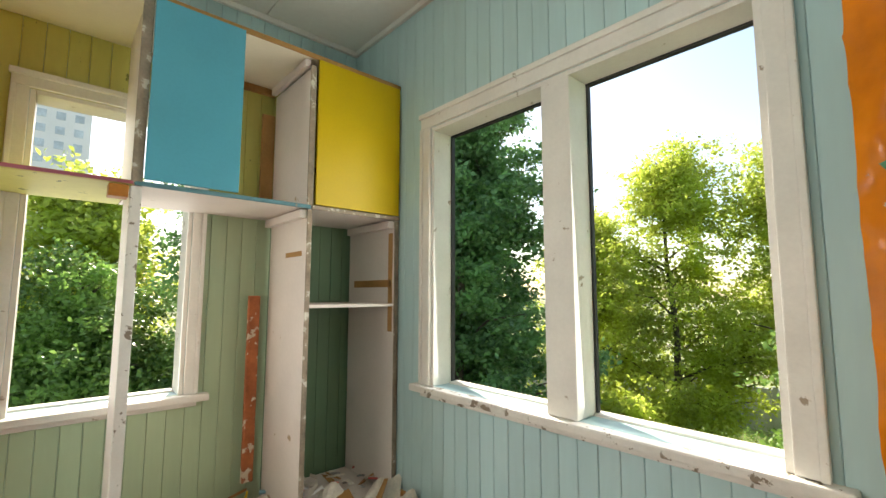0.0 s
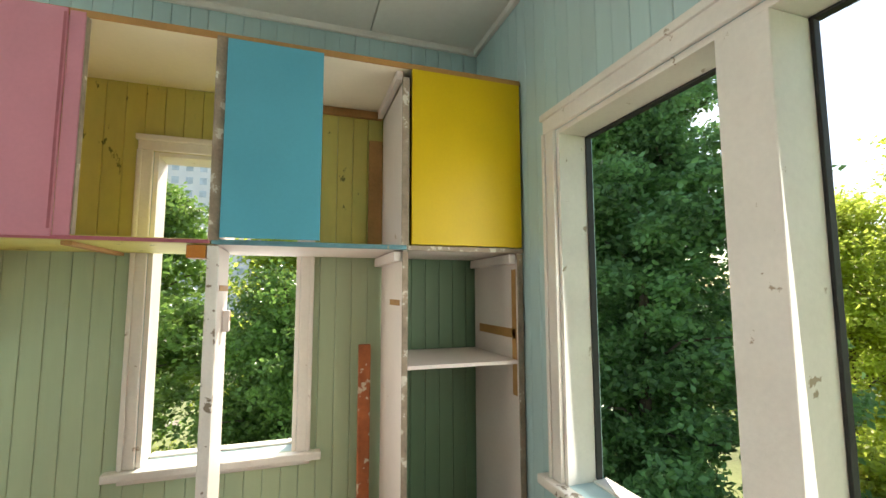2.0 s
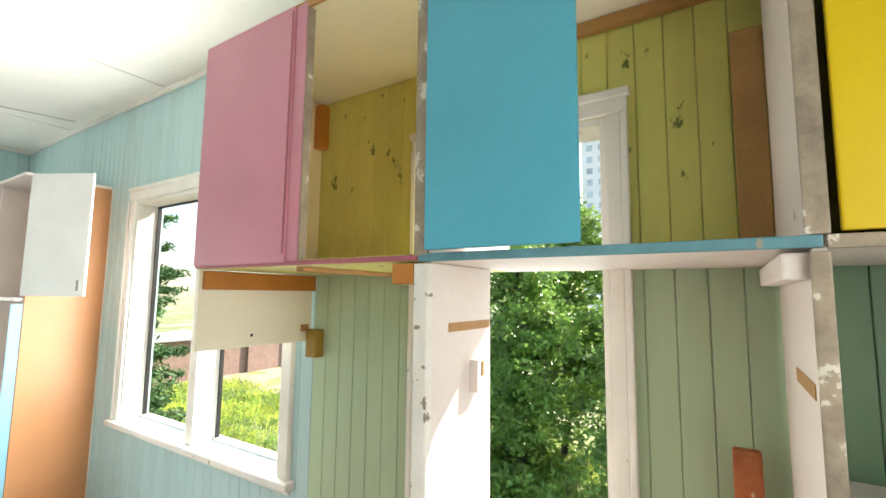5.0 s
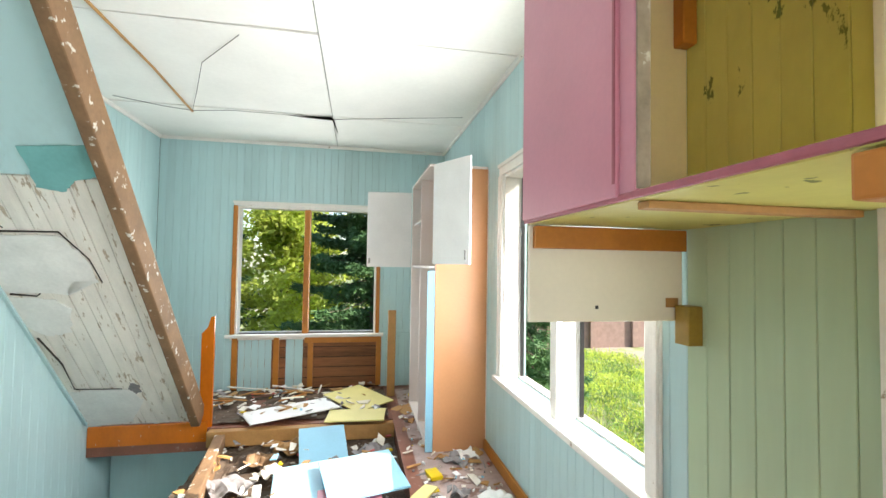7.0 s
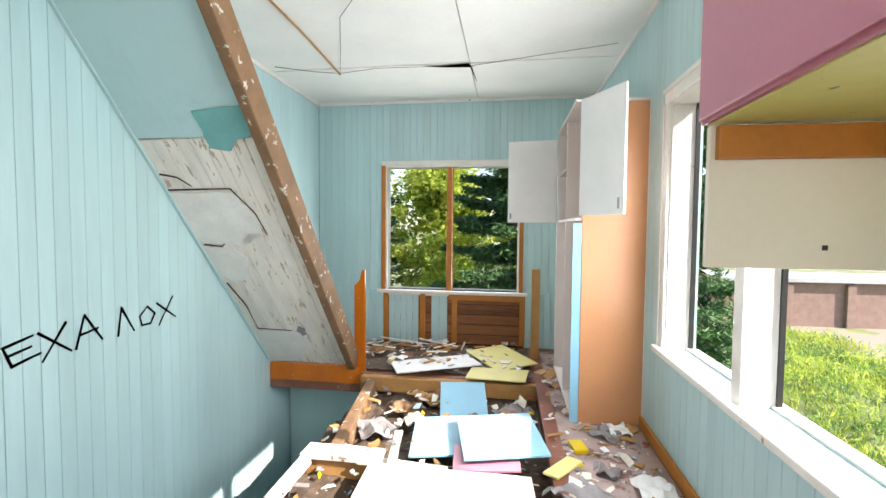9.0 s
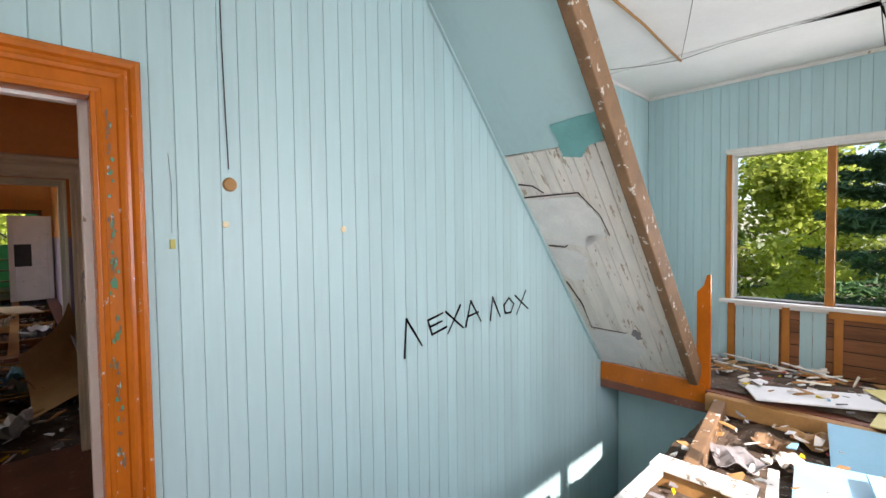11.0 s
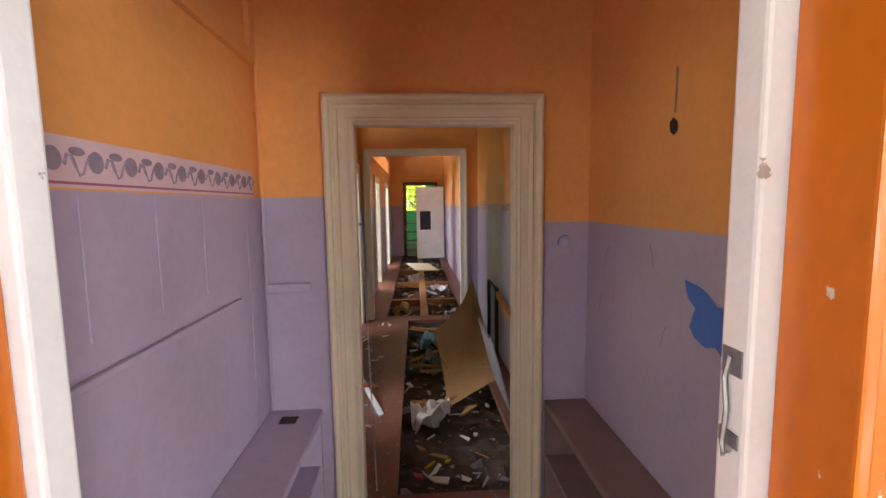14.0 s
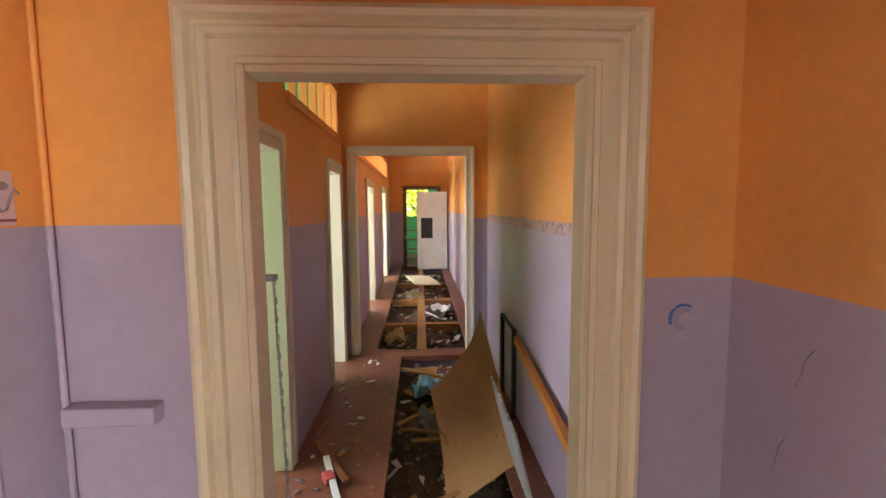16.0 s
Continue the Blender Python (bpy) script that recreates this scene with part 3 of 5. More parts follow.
def pad_depth(x, z):
    """How far the loose leatherette stands off the leaf: soft ridges, small wrinkles, a vertical seam and a diagonal fold."""
    d = 0.026 + 0.007 * (1 - abs(noise.noise(Vector((x * 6 + z * 3, z * 1.8, 0))))) ** 6 + 0.005 * (1 - abs(noise.noise(Vector((x * 13 - z * 5, z * 4, 5))))) ** 8
    d += 0.003 * noise.noise(Vector((x * 16, z * 12, 3))) + 0.007 * math.exp(-((x - 0.16 - 0.01 * math.sin(z * 5)) / 0.010) ** 2)
    return d + 0.006 * math.exp(-((x * 0.9 + (z - 1.9) * 0.55 - 0.25) / 0.02) ** 2)


bm = bmesh.new()
bmesh.ops.create_grid(bm, x_segments=60, y_segments=130, size=0.5)
for v in bm.verts:
    x, z = 0.43 + v.co.x * 0.85, 1.08 + v.co.y * 2.10
    v.co = (x, pad_depth(x, z), z)
bmesh.ops.transform(bm, matrix=part_m, verts=bm.verts)
pad = part("padding", bm, LEATHER, t, "wrinkled orange leatherette with green peeled patches")
for f in pad.data.polygons:
    f.use_smooth = True
rng = random.Random(44)
for cx, cz, rx, rz in ((0.70, 1.62, 0.10, 0.15), (0.50, 1.50, 0.035, 0.07), (0.47, 1.40, 0.05, 0.03), (0.46, 1.95, 0.03, 0.03), (0.44, 2.05, 0.02, 0.035), (0.55, 1.75, 0.022, 0.05), (0.62, 1.68, 0.03, 0.03),
                       (0.30, 1.36, 0.012, 0.02), (0.40, 0.62, 0.03, 0.012), (0.17, 0.42, 0.03, 0.05), (0.12, 1.86, 0.012, 0.02), (0.11, 1.62, 0.010, 0.018), (0.56, 0.9, 0.03, 0.06), (0.40, 1.60, 0.05, 0.12), (0.285, 1.48, 0.022, 0.05), (0.30, 1.42, 0.03, 0.018), (0.30, 2.00, 0.014, 0.025), (0.305, 1.90, 0.018, 0.026), (0.345, 1.74, 0.014, 0.05),
                       (0.17, 1.44, 0.010, 0.016), (0.31, 1.00, 0.012, 0.05), (0.33, 0.92, 0.016, 0.02), (0.09, 0.72, 0.016, 0.04), (0.21, 1.15, 0.007, 0.009), (0.13, 0.95, 0.012, 0.012)):
    bm = bmesh.new()
    ring = [(cx + rx * math.cos(k * 0.449) * rng.uniform(0.45, 1.25), cz + rz * math.sin(k * 0.449) * rng.uniform(0.45, 1.25)) for k in range(14)]
    rings = [[bm.verts.new((cx + (x - cx) * q, pad_depth(cx + (x - cx) * q, cz + (z - cz) * q) + 0.0022, cz + (z - cz) * q)) for x, z in ring] for q in (0.33, 0.66, 1.0)]
    bm.faces.new(rings[0])
    for lo, hi in zip(rings, rings[1:]):
        for k in range(14):
            bm.faces.new((lo[k], lo[(k + 1) % 14], hi[(k + 1) % 14], hi[k]))
    bmesh.ops.transform(bm, matrix=part_m, verts=bm.verts)
    part("peeled_patch", bm, GREENPEEL, t, "peeled patch of older green paint")
part("edge_strip", bx(0.0, 0.055, 0.03, 0.047, 0.02, 2.14, 0.008, part_m), ORANGEP, t)

rng = random.Random(91)
t = thing("peeled_paint", (XE - 0.017, 0.44, 1.3), "ragged strip of flaked paint, green and white, along the door surround", "paint flakes")
for i in range(90):
    z, y, hgt, wid = rng.uniform(0.5, 2.1), 0.436 + rng.gauss(0, 0.006), rng.uniform(0.006, 0.022), rng.uniform(0.003, 0.007)
    bm = bmesh.new()
    ring = [(y + wid * math.cos(k * 0.898) * rng.uniform(0.4, 1.4), z + hgt * math.sin(k * 0.898) * rng.uniform(0.4, 1.4)) for k in range(7)]
    bm.faces.new([bm.verts.new((XE - 0.0185 - 0.00002 * i, p, q)) for p, q in ring])
    bmesh.ops.triangulate(bm, faces=bm.faces[:])
    part("flake", bm, GREENPEEL if rng.random() < 0.55 else RWOOD, t)

# ---- east wall boards, handwriting, fixings ----
planks(w_east, "y", XE + B_, -1, YS, -4.04, -0.2, TOP, [], TEAL, seed=3)
planks(w_east, "y", XE + B_, -1, -4.04, YN, -2.2, TOP, [(0.36, 1.51, -3, 2.31)], TEAL, 0.098, seed=4)
planks(w_north, "x", YN + B_, -1, XW, XE, -0.05, TOP, [(WIN_N[0] - 0.02, WIN_N[1] + 0.02, WIN_N[2], WIN_N[3])], TEAL, 0.098, seed=5)
hw = [(WIN_W[0] - 0.01, WIN_W[1] + 0.01, WIN_W[2], WIN_W[3])]
planks(w_west, "y", XW - B_, 1, -0.58, 1.40, 0.0, 1.85, hw, SAGE, 0.094, seed=6)
planks(w_west, "y", XW - B_, 1, -0.58, 2.05, 1.85, 2.78, hw, OLIVE, 0.094, seed=7)
planks(w_west, "y", XW - B_, 1, -0.58, 2.05, 2.78, TOP, [], TEAL, 0.094, seed=8)
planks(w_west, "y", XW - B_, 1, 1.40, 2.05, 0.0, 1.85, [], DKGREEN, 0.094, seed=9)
planks(w_west, "y", XW - B_, 1, YS, -0.58, 0.0, TOP, [(WIN_W2[0] - 0.01, WIN_W2[1] + 0.01, WIN_W2[2], WIN_W2[3])], TEAL, 0.094, seed=10)
hs = (WIN_S[0] - 0.02, WIN_S[1] + 0.02, WIN_S[2], WIN_S[3])
planks(w_south, "x", YS - B_, 1, XW, XE, 0.74, TOP, [hs], TEAL, 0.094, seed=11)
for p, q in ((-0.23, XE), (-0.72, -0.30), (-1.12, -0.90), (XW, -2.15)):
    planks(w_south, "x", YS - B_, 1, p, q, 0.0, 0.738 if q == XE or p == XW else 0.70, [], TEAL, 0.09, seed=12)
# dark logs where the lower boards are gone
for i in range(5):
    part("log", bx(-2.2, -0.2, YS - 0.014, YS - 0.002 - 0.002 * (i % 2), 0.015 + 0.137 * i, 0.143 + 0.137 * i, 0.005), DWOOD, w_south, "dark brown hewn log face")
for x in (-1.22, -0.26, -2.13, -0.78):
    part("stud", bx(x - 0.035, x + 0.035, YS - 0.01, YS + 0.02, 0.02, 0.70, 0.005), OWOOD, w_south)
part("rail", bx(-2.15, -1.14, YS - 0.01, YS + 0.025, 0.615, 0.69, 0.005), OWOOD, w_south)
for nm, b in (("west", (XW, XW + 0.025, YS, -0.6, 0.0, 0.09)), ("north", (XW, XE, YN - 0.025, YN, 0.0, 0.09))):
    solid("baseboard_" + nm, bx(*b, bevel=0.006), OWOOD, "orange-brown painted baseboard", "baseboard", kind="structure")

strokes = [  # letter strokes along the wall: distance south from y=-1.17, height
    [(0.0, 0.70), (0.02, 0.97)], [(0.02, 0.97), (0.16, 0.76)],
    [(0.26, 0.82), (0.22, 0.93)], [(0.22, 0.93), (0.37, 0.965)], [(0.24, 0.88), (0.36, 0.905)], [(0.26, 0.82), (0.41, 0.855)],
    [(0.40, 0.97), (0.59, 0.82)], [(0.56, 1.0), (0.42, 0.80)],
    [(0.62, 0.82), (0.68, 1.02)], [(0.68, 1.02), (0.80, 0.84)], [(0.65, 0.90), (0.77, 0.92)],
    [(0.92, 0.83), (0.95, 1.02)], [(0.95, 1.02), (1.05, 0.84)],
    [(1.12, 0.86), (1.10, 0.93)], [(1.10, 0.93), (1.17, 0.99)], [(1.17, 0.99), (1.24, 0.93)], [(1.24, 0.93), (1.20, 0.86)], [(1.20, 0.86), (1.12, 0.86)],
    [(1.26, 1.00), (1.45, 0.86)], [(1.42, 1.03), (1.28, 0.83)],
]
t = thing("handwriting", (XE - 0.002, -1.8, 0.85), "black marker scrawl in Cyrillic capitals on the teal boards", "graffiti")
for a, b in strokes:
    a, b = Vector((XE - 0.0035, -1.17 - a[0], a[1])), Vector((XE - 0.0035, -1.17 - b[0], b[1]))
    d = (b - a).normalized()
    s = Vector((0, -d.z, d.y)) * 0.008
    bm = bmesh.new()
    q = [bm.verts.new(p) for p in (a - s * 1.15 - d * 0.006, a + s * 1.15 - d * 0.006, b + s * 0.8 + d * 0.006, b - s * 0.8 + d * 0.006)]
    bm.faces.new(q)
    bmesh.ops.solidify(bm, geom=bm.faces[:], thickness=0.001)
    part("stroke", bm, MARKER, t)


def disc(y, z, r, d, m, name, label, cat):
    bm = bmesh.new()
    bmesh.ops.create_cone(bm, cap_ends=True, segments=20, radius1=r, radius2=r * 0.8, depth=d, matrix=pose(XE - d / 2, y, z, 0, -90, 0))
    return solid(name, bm, m, label, cat)


disc(-0.055, 1.823, 0.036, 0.015, WOOD, "wall_switch", "round wooden switch base with rust, screwed to the wall", "switch base")
solid("wire_stub", tube([(XE - 0.006, -0.03, 3.0), (XE - 0.006, -0.035, 2.5), (XE - 0.006, -0.05, 1.90)], 0.0025, 0.0025, 5), BLACK, "old dark cable stapled to the wall", "cable")
solid("wire_trace", tube([(XE - 0.005, 0.215, 1.95), (XE - 0.005, 0.205, 1.8), (XE - 0.005, 0.21, 1.58)], 0.0014, 0.001, 5), GREY, "short thin grey cable trace", "cable")
solid("cable_clip", bx(XE - 0.008, XE - 0.001, 0.197, 0.220, 1.505, 1.55, 0.003), OLIVE, "small green wall clip", "clip")
disc(-0.71, 1.594, 0.02, 0.004, CREAM, "filler_spot", "small cream filler spot on the boards", "spot")
disc(-0.03, 1.62, 0.017, 0.004, CREAM, "filler_spot", "small cream filler spot on the boards", "spot")

# ---- stair soffit ----
t = thing("stair_soffit", (0.2, -3.2, 1.2), "underside of a steep stair, whitewashed boards and teal panel", "stair soffit", kind="structure")
SY0, SZ0, SY1, SZ1 = -4.03, 0.08, -2.268, 2.202
sl = Vector((0, SY1 - SY0, SZ1 - SZ0))
slen, sdir = sl.length, sl.normalized()
snorm = Vector((0, sdir.z, -sdir.y))
base = Matrix(((1, 0, 0, 0), (0, sdir.y, -snorm.y, SY0), (0, sdir.z, -snorm.z, SZ0), (0, 0, 0, 1)))
rng = random.Random(8)
nb = 9
part("backing", bx(-0.21, XE - 0.004, 0.01, slen, 0.028, 0.04, 0.0, base), DARK, t, "dark void behind the boards")
for i in range(nb):
    w = 0.93 / nb
    x0 = -0.22 + i * w
    part("board", bx(x0 + 0.0025, x0 + w - 0.0025, 0.005, slen + rng.uniform(-0.01, 0.0), rng.uniform(0, 0.005), 0.026, 0.003, base), STAIRWHITE, t)


def flake(pts, d, thick, m, label, nm):
    """A thin ragged layer left on the soffit boards; pts along and across the slope."""
    rg = random.Random(len(pts) * 7 + int(pts[0][0] * 100))
    ring = []
    for (x0, y0), (x1, y1) in zip(pts, pts[1:] + pts[:1]):
        for k in range(6):
            u = k / 6
            ring.append((x0 + (x1 - x0) * u + rg.gauss(0, 0.007), y0 + (y1 - y0) * u + rg.gauss(0, 0.007)))
    bm = bmesh.new()
    lo = [bm.verts.new((x, y, d)) for x, y in ring]
    hi = [bm.verts.new((x, y, d - thick)) for x, y in ring]
    bm.faces.new(hi)
    for i in range(len(ring)):
        bm.faces.new((lo[i], lo[(i + 1) % len(ring)], hi[(i + 1) % len(ring)], hi[i]))
    bmesh.ops.triangulate(bm, faces=[f for f in bm.faces if len(f.verts) > 4])
    bmesh.ops.recalc_face_normals(bm, faces=bm.faces[:])
    bmesh.ops.transform(bm, matrix=base, verts=bm.verts)
    part(nm, bm, m, t, label)


flake([(0.69, 2.30), (0.16, 2.31), (0.06, 2.10), (0.05, 1.88), (0.21, 1.90), (0.30, 1.76), (0.69, 1.78)], 0.002, 0.010, PLASTER, "remnant of white plaster", "plaster_patch")
flake([(0.70, 1.74), (0.40, 1.70), (0.32, 1.60), (0.40, 1.35), (0.58, 1.30), (0.70, 1.42)], 0.002, 0.008, PLASTER, "remnant of white plaster", "plaster_patch")
flake([(0.70, 0.57), (0.20, 0.56), (0.12, 0.40), (0.30, 0.05), (0.68, 0.02)], 0.002, 0.006, PLASTER, "remnant of white plaster", "plaster_patch")
flake([(0.10, 0.62), (0.16, 0.66), (0.20, 0.58), (0.16, 0.50), (0.11, 0.53)], 0.001, 0.004, GREY, "dark knot hole stain", "stain")
for pts in ([(0.70, 2.325), (0.45, 2.33), (0.16, 2.335), (0.05, 2.10), (0.03, 1.88)], [(0.68, 2.47), (0.55, 2.44), (0.47, 2.36)], [(0.66, 1.76), (0.5, 1.74), (0.44, 1.79)], [(0.66, 1.28), (0.60, 0.95), (0.62, 0.60), (0.25, 0.585)]):
    part("crack", tube([base @ Vector((x, y, -0.004)) for x, y in pts], 0.008, 0.004, 5), DARK, t, "dark open crack")
part("upper_panel", bx(-0.22, XE - 0.002, slen + 0.012, slen + 1.35, -0.012, 0.02, 0.003, base), TEAL, t, "teal painted upper panel")
flake([(0.15, 2.96), (-0.21, 3.0), (-0.21, 2.78), (-0.06, 2.74), (0.0, 2.66), (0.15, 2.68)], -0.014, 0.006, mat("teal_patch", (0.17, 0.42, 0.41), 0.6, 0.15, 5, 40, 0.2), "darker teal loose patch", "cloth_patch")
part("stringer", bx(-0.31, -0.225, 0.0, slen + 1.4, -0.06, 0.14, 0.012, base), RWOOD, t, "weathered brown edge beam with paint flakes")
part("wall_batten", bx(XE - 0.03, XE - 0.002, 0.05, slen + 1.3, -0.022, -0.002, 0.004, base), TEAL, t)
solid("fascia_board", bx(-0.36, XE - 0.002, -4.07, -4.035, -0.13, 0.065, 0.006), ORANGEP, "glossy orange fascia board at the stairwell edge", "board")
bm = bmesh.new()
pts = [(-0.385, -0.05), (-0.265, -0.05), (-0.265, 0.95), (-0.325, 1.02), (-0.35, 1.12), (-0.385, 1.13)]
lo = [bm.verts.new((x, -4.115, z)) for x, z in pts]
hi = [bm.verts.new((x, -4.08, z)) for x, z in pts]
bm.faces.new(lo)
bm.faces.new(hi[::-1])
for i in range(6):
    bm.faces.new((lo[i], lo[(i + 1) % 6], hi[(i + 1) % 6], hi[i]))
solid("broken_post", bm, ORANGEP, "broken orange board standing beside the stair", "post")
# broken rail of the stairwell
solid("stairwell_beam", bx(-0.05, 0.05, -0.75, 0.75, -0.16, 0.0, 0.012, pose(-0.60, -3.2, -0.03, 0, 0, 7)), RWOOD, "weathered beam along the stairwell edge", "beam")
solid("edge_joist", bx(-2.245, -0.38, -4.036, -3.94, -0.16, -0.005, 0.01), WOOD, "bare joist at the edge of the raised floor", "joist")
solid("broken_step", bx(-1.07, -0.53, -2.42, -2.33, -0.20, -0.04, 0.01), WOOD, "broken wooden step with white painted top", "step")
solid("step_tread", bx(-1.09, -0.50, -2.48, -2.30, -0.038, -0.005, 0.008), WHITEW, "white flaking stair tread", "tread")
solid("white_rail", bx(-0.045, 0.045, -0.35, 0.35, -0.03, 0.02, 0.01, pose(-0.50, -1.96, -0.10, -10, 0, -8)), WHITEW, "fallen white rail beside the stairwell", "rail")
solid("stair_post", bx(-0.64, -0.56, -2.41, -2.335, -0.75, -0.205, 0.01), WHITEW, "white painted post under the broken step", "post")
solid("loose_lath", bx(-0.03, 0.03, -0.22, 0.22, 0.0, 0.018, 0.004, pose(-1.15, -2.48, 0.012, 0, 2, 8)), WHITEW, "narrow white lath lying over the rubble", "lath")


# ---- coloured cabinets on the west wall ----
CF = -2.40
BLUEEDGE = mat("dull_blue_edge", (0.10, 0.24, 0.28), 0.55, 0.25, 8, 60, 0.3, spots=(0.3, 0.26, 0.2), spot_scale=12, spot_at=0.66)
CZ0, CZ1 = 1.86, 2.775
rowc = thing("wall_cabinet", (-2.7, 0.7, CZ0), "row of open wall cabinets with pink, blue and yellow doors", "cabinet")
part("top_panel", bx(XW + 0.001, CF, -0.60, 2.045, CZ1, CZ1 + 0.022, 0.003), CREAMW, rowc, "cream top board")
part("top_edge", bx(CF + 0.001, CF + 0.012, -0.60, 2.045, CZ1 - 0.004, CZ1 + 0.026, 0.003), WOOD, rowc, "bare wood edge strip")
part("bottom_panel", bx(XW + 0.001, CF, -0.60, 0.53, CZ0 - 0.022, CZ0, 0.003), OLIVE, rowc, "olive painted bottom board")
part("bottom_panel", bx(XW + 0.001, CF, 0.535, 2.045, CZ0 - 0.022, CZ0, 0.003), PALE, rowc, "pale bottom board")
part("bottom_edge", bx(CF + 0.001, CF + 0.014, -0.60, 0.53, CZ0 - 0.020, CZ0 - 0.004, 0.004), PINKD, rowc, "pink chipped edge")
part("bottom_edge", bx(CF + 0.001, CF + 0.014, 0.535, 1.40, CZ0 - 0.024, CZ0 - 0.001, 0.004), BLUEEDGE, rowc, "blue painted edge")
part("bottom_edge", bx(CF + 0.001, CF + 0.014, 1.405, 2.045, CZ0 - 0.026, CZ0 - 0.001, 0.004), EDGE, rowc)
part("side_panel", bx(XW + 0.001, CF - 0.03, -0.60, -0.575, CZ0 + 0.001, CZ1 - 0.001, 0.002), CREAM, rowc, "cream side board")
part("divider", bx(XW + 0.05, CF, 0.535, 0.555, CZ0 + 0.001, CZ1 - 0.001, 0.003), PALE, rowc, "pale divider")
part("divider_edge", bx(CF + 0.001, CF + 0.014, 0.52, 0.566, CZ0 - 0.01, CZ1 + 0.01, 0.004), EDGE, rowc, "worn chipboard edge")
part("divider", bx(XW + 0.05, CF, 1.385, 1.405, CZ0 + 0.001, CZ1 - 0.06, 0.003), PALE, rowc, "pale divider")
part("divider_edge", bx(CF + 0.001, CF + 0.012, 1.375, 1.412, CZ0, CZ1 - 0.05, 0.004), EDGE, rowc, "blackened chipboard edge")
part("divider_cleat", bx(XW + 0.05, CF - 0.02, 1.35, 1.384, CZ1 - 0.055, CZ1 - 0.005, 0.006), PALE, rowc)
part("back_strip", bx(XW + 0.02, XW + 0.05, 1.30, 1.384, CZ0 + 0.05, CZ1 - 0.2, 0.004), WOOD, rowc, "bare wood strip")
part("back_cleat", bx(XW + 0.001, XW + 0.03, 0.556, 1.384, CZ1 - 0.05, CZ1 - 0.002, 0.004), WOOD, rowc, "bare wood cleat")
part("corner_block", bx(XW + 0.001, XW + 0.06, -0.574, -0.52, CZ1 - 0.26, CZ1 - 0.02, 0.006), OWOOD, rowc, "orange wood corner block")
d = part("door", bx(CF + 0.001, CF + 0.02, -0.60, -0.03, CZ0 - 0.01, CZ1 + 0.02, 0.004), PINK, rowc, "pink painted door")
part("frame_strip", bx(CF + 0.001, CF + 0.014, -0.026, 0.03, CZ0 - 0.005, CZ1 + 0.015, 0.003), PINK, rowc, "pink frame strip")
part("strip_edge", bx(CF - 0.02, CF + 0.012, 0.031, 0.037, CZ0, CZ1, 0.002), EDGE, rowc, "dirty edge")
part("hinge_stain", bx(CF + 0.0205, CF + 0.023, -0.042, -0.032, CZ0 + 0.02, CZ1, 0.001), PINKD, rowc, "dark red hinge line")
part("door", bx(CF + 0.015, CF + 0.033, 0.568, 0.985, CZ0 + 0.006, CZ1 - 0.005, 0.003), BLUE, rowc, "blue painted sliding door")
part("door", bx(CF + 0.001, CF + 0.02, 1.425, 2.035, CZ0 + 0.004, CZ1 - 0.004, 0.004), YELLOW, rowc, "yellow painted door")
part("brace", bx(XW + 0.03, CF - 0.02, -0.01, 0.03, CZ0 - 0.04, CZ0 - 0.023, 0.003), WOOD, rowc)
part("end_block", bx(CF - 0.07, CF + 0.01, 0.44, 0.515, CZ0 - 0.085, CZ0 - 0.027, 0.005), OWOOD, rowc, "orange wood block")

t = thing("hanging_panel", (-2.7, -0.59, 1.5), "cream board with a bare wood rail hanging under the cabinets", "panel")
part("board", bx(XW + 0.02, CF, -0.60, -0.58, 1.50, 1.836, 0.003), CREAMW, t, "cream board")
part("rail", bx(XW + 0.02, CF - 0.01, -0.579, -0.555, 1.755, 1.832, 0.004), OWOOD, t, "orange wood rail")
part("hole", bx(-2.66, -2.648, -0.5795, -0.578, 1.545, 1.557, 0.0005), BLACK, t)
part("peg_plate", bx(-2.98, -2.93, -0.5795, -0.576, 1.55, 1.585, 0.001), WOOD, t)
solid("wood_block", bx(XW + 0.002, XW + 0.06, -0.572, -0.50, 1.42, 1.56, 0.006), mat("olive_wood_block", (0.30, 0.19, 0.03), 0.5, 0.3, 8, 50, 0.2), "wood block with olive paint on the wall", "block")

t = thing("upright_panel", (-2.6, 0.545, 0.0), "pale upright partition board with wooden front post", "partition")
part("board", bx(-2.80, CF - 0.02, 0.535, 0.555, 0.0, CZ0 - 0.024, 0.003), PALE, t)
part("front_post", bx(CF - 0.02, CF + 0.012, 0.52, 0.566, 0.0, CZ0 - 0.028, 0.006), WHITEW, t, "worn cream post")
part("tape", bx(-2.79, -2.52, 0.5555, 0.5575, 1.635, 1.662, 0.0008), WOOD, t, "torn brown strip mark")
part("catch_block", bx(-2.705, -2.65, 0.556, 0.585, 1.44, 1.54, 0.004), PALE, t, "small pale catch block")
part("catch_mark", bx(-2.69, -2.675, 0.5855, 0.5875, 1.49, 1.535, 0.0005), WOOD, t, "bare wood mark")

t = thing("tall_cupboard", (-2.7, 1.72, 0.0), "narrow open cupboard column with one shelf, pale sides", "cupboard")
part("side_panel", bx(XW + 0.05, CF, 1.385, 1.405, 0.02, CZ0 - 0.024, 0.003), PALE, t)
part("side_edge", bx(CF + 0.001, CF + 0.01, 1.38, 1.41, 0.02, CZ0 - 0.03, 0.004), EDGE, t, "chipped edge")
part("side_panel", bx(XW + 0.02, CF, 2.015, 2.04, 0.02, CZ0 - 0.024, 0.003), PALE, t)
part("side_edge", bx(CF + 0.001, CF + 0.01, 2.01, 2.043, 0.02, CZ0 - 0.03, 0.004), EDGE, t, "chipped edge")
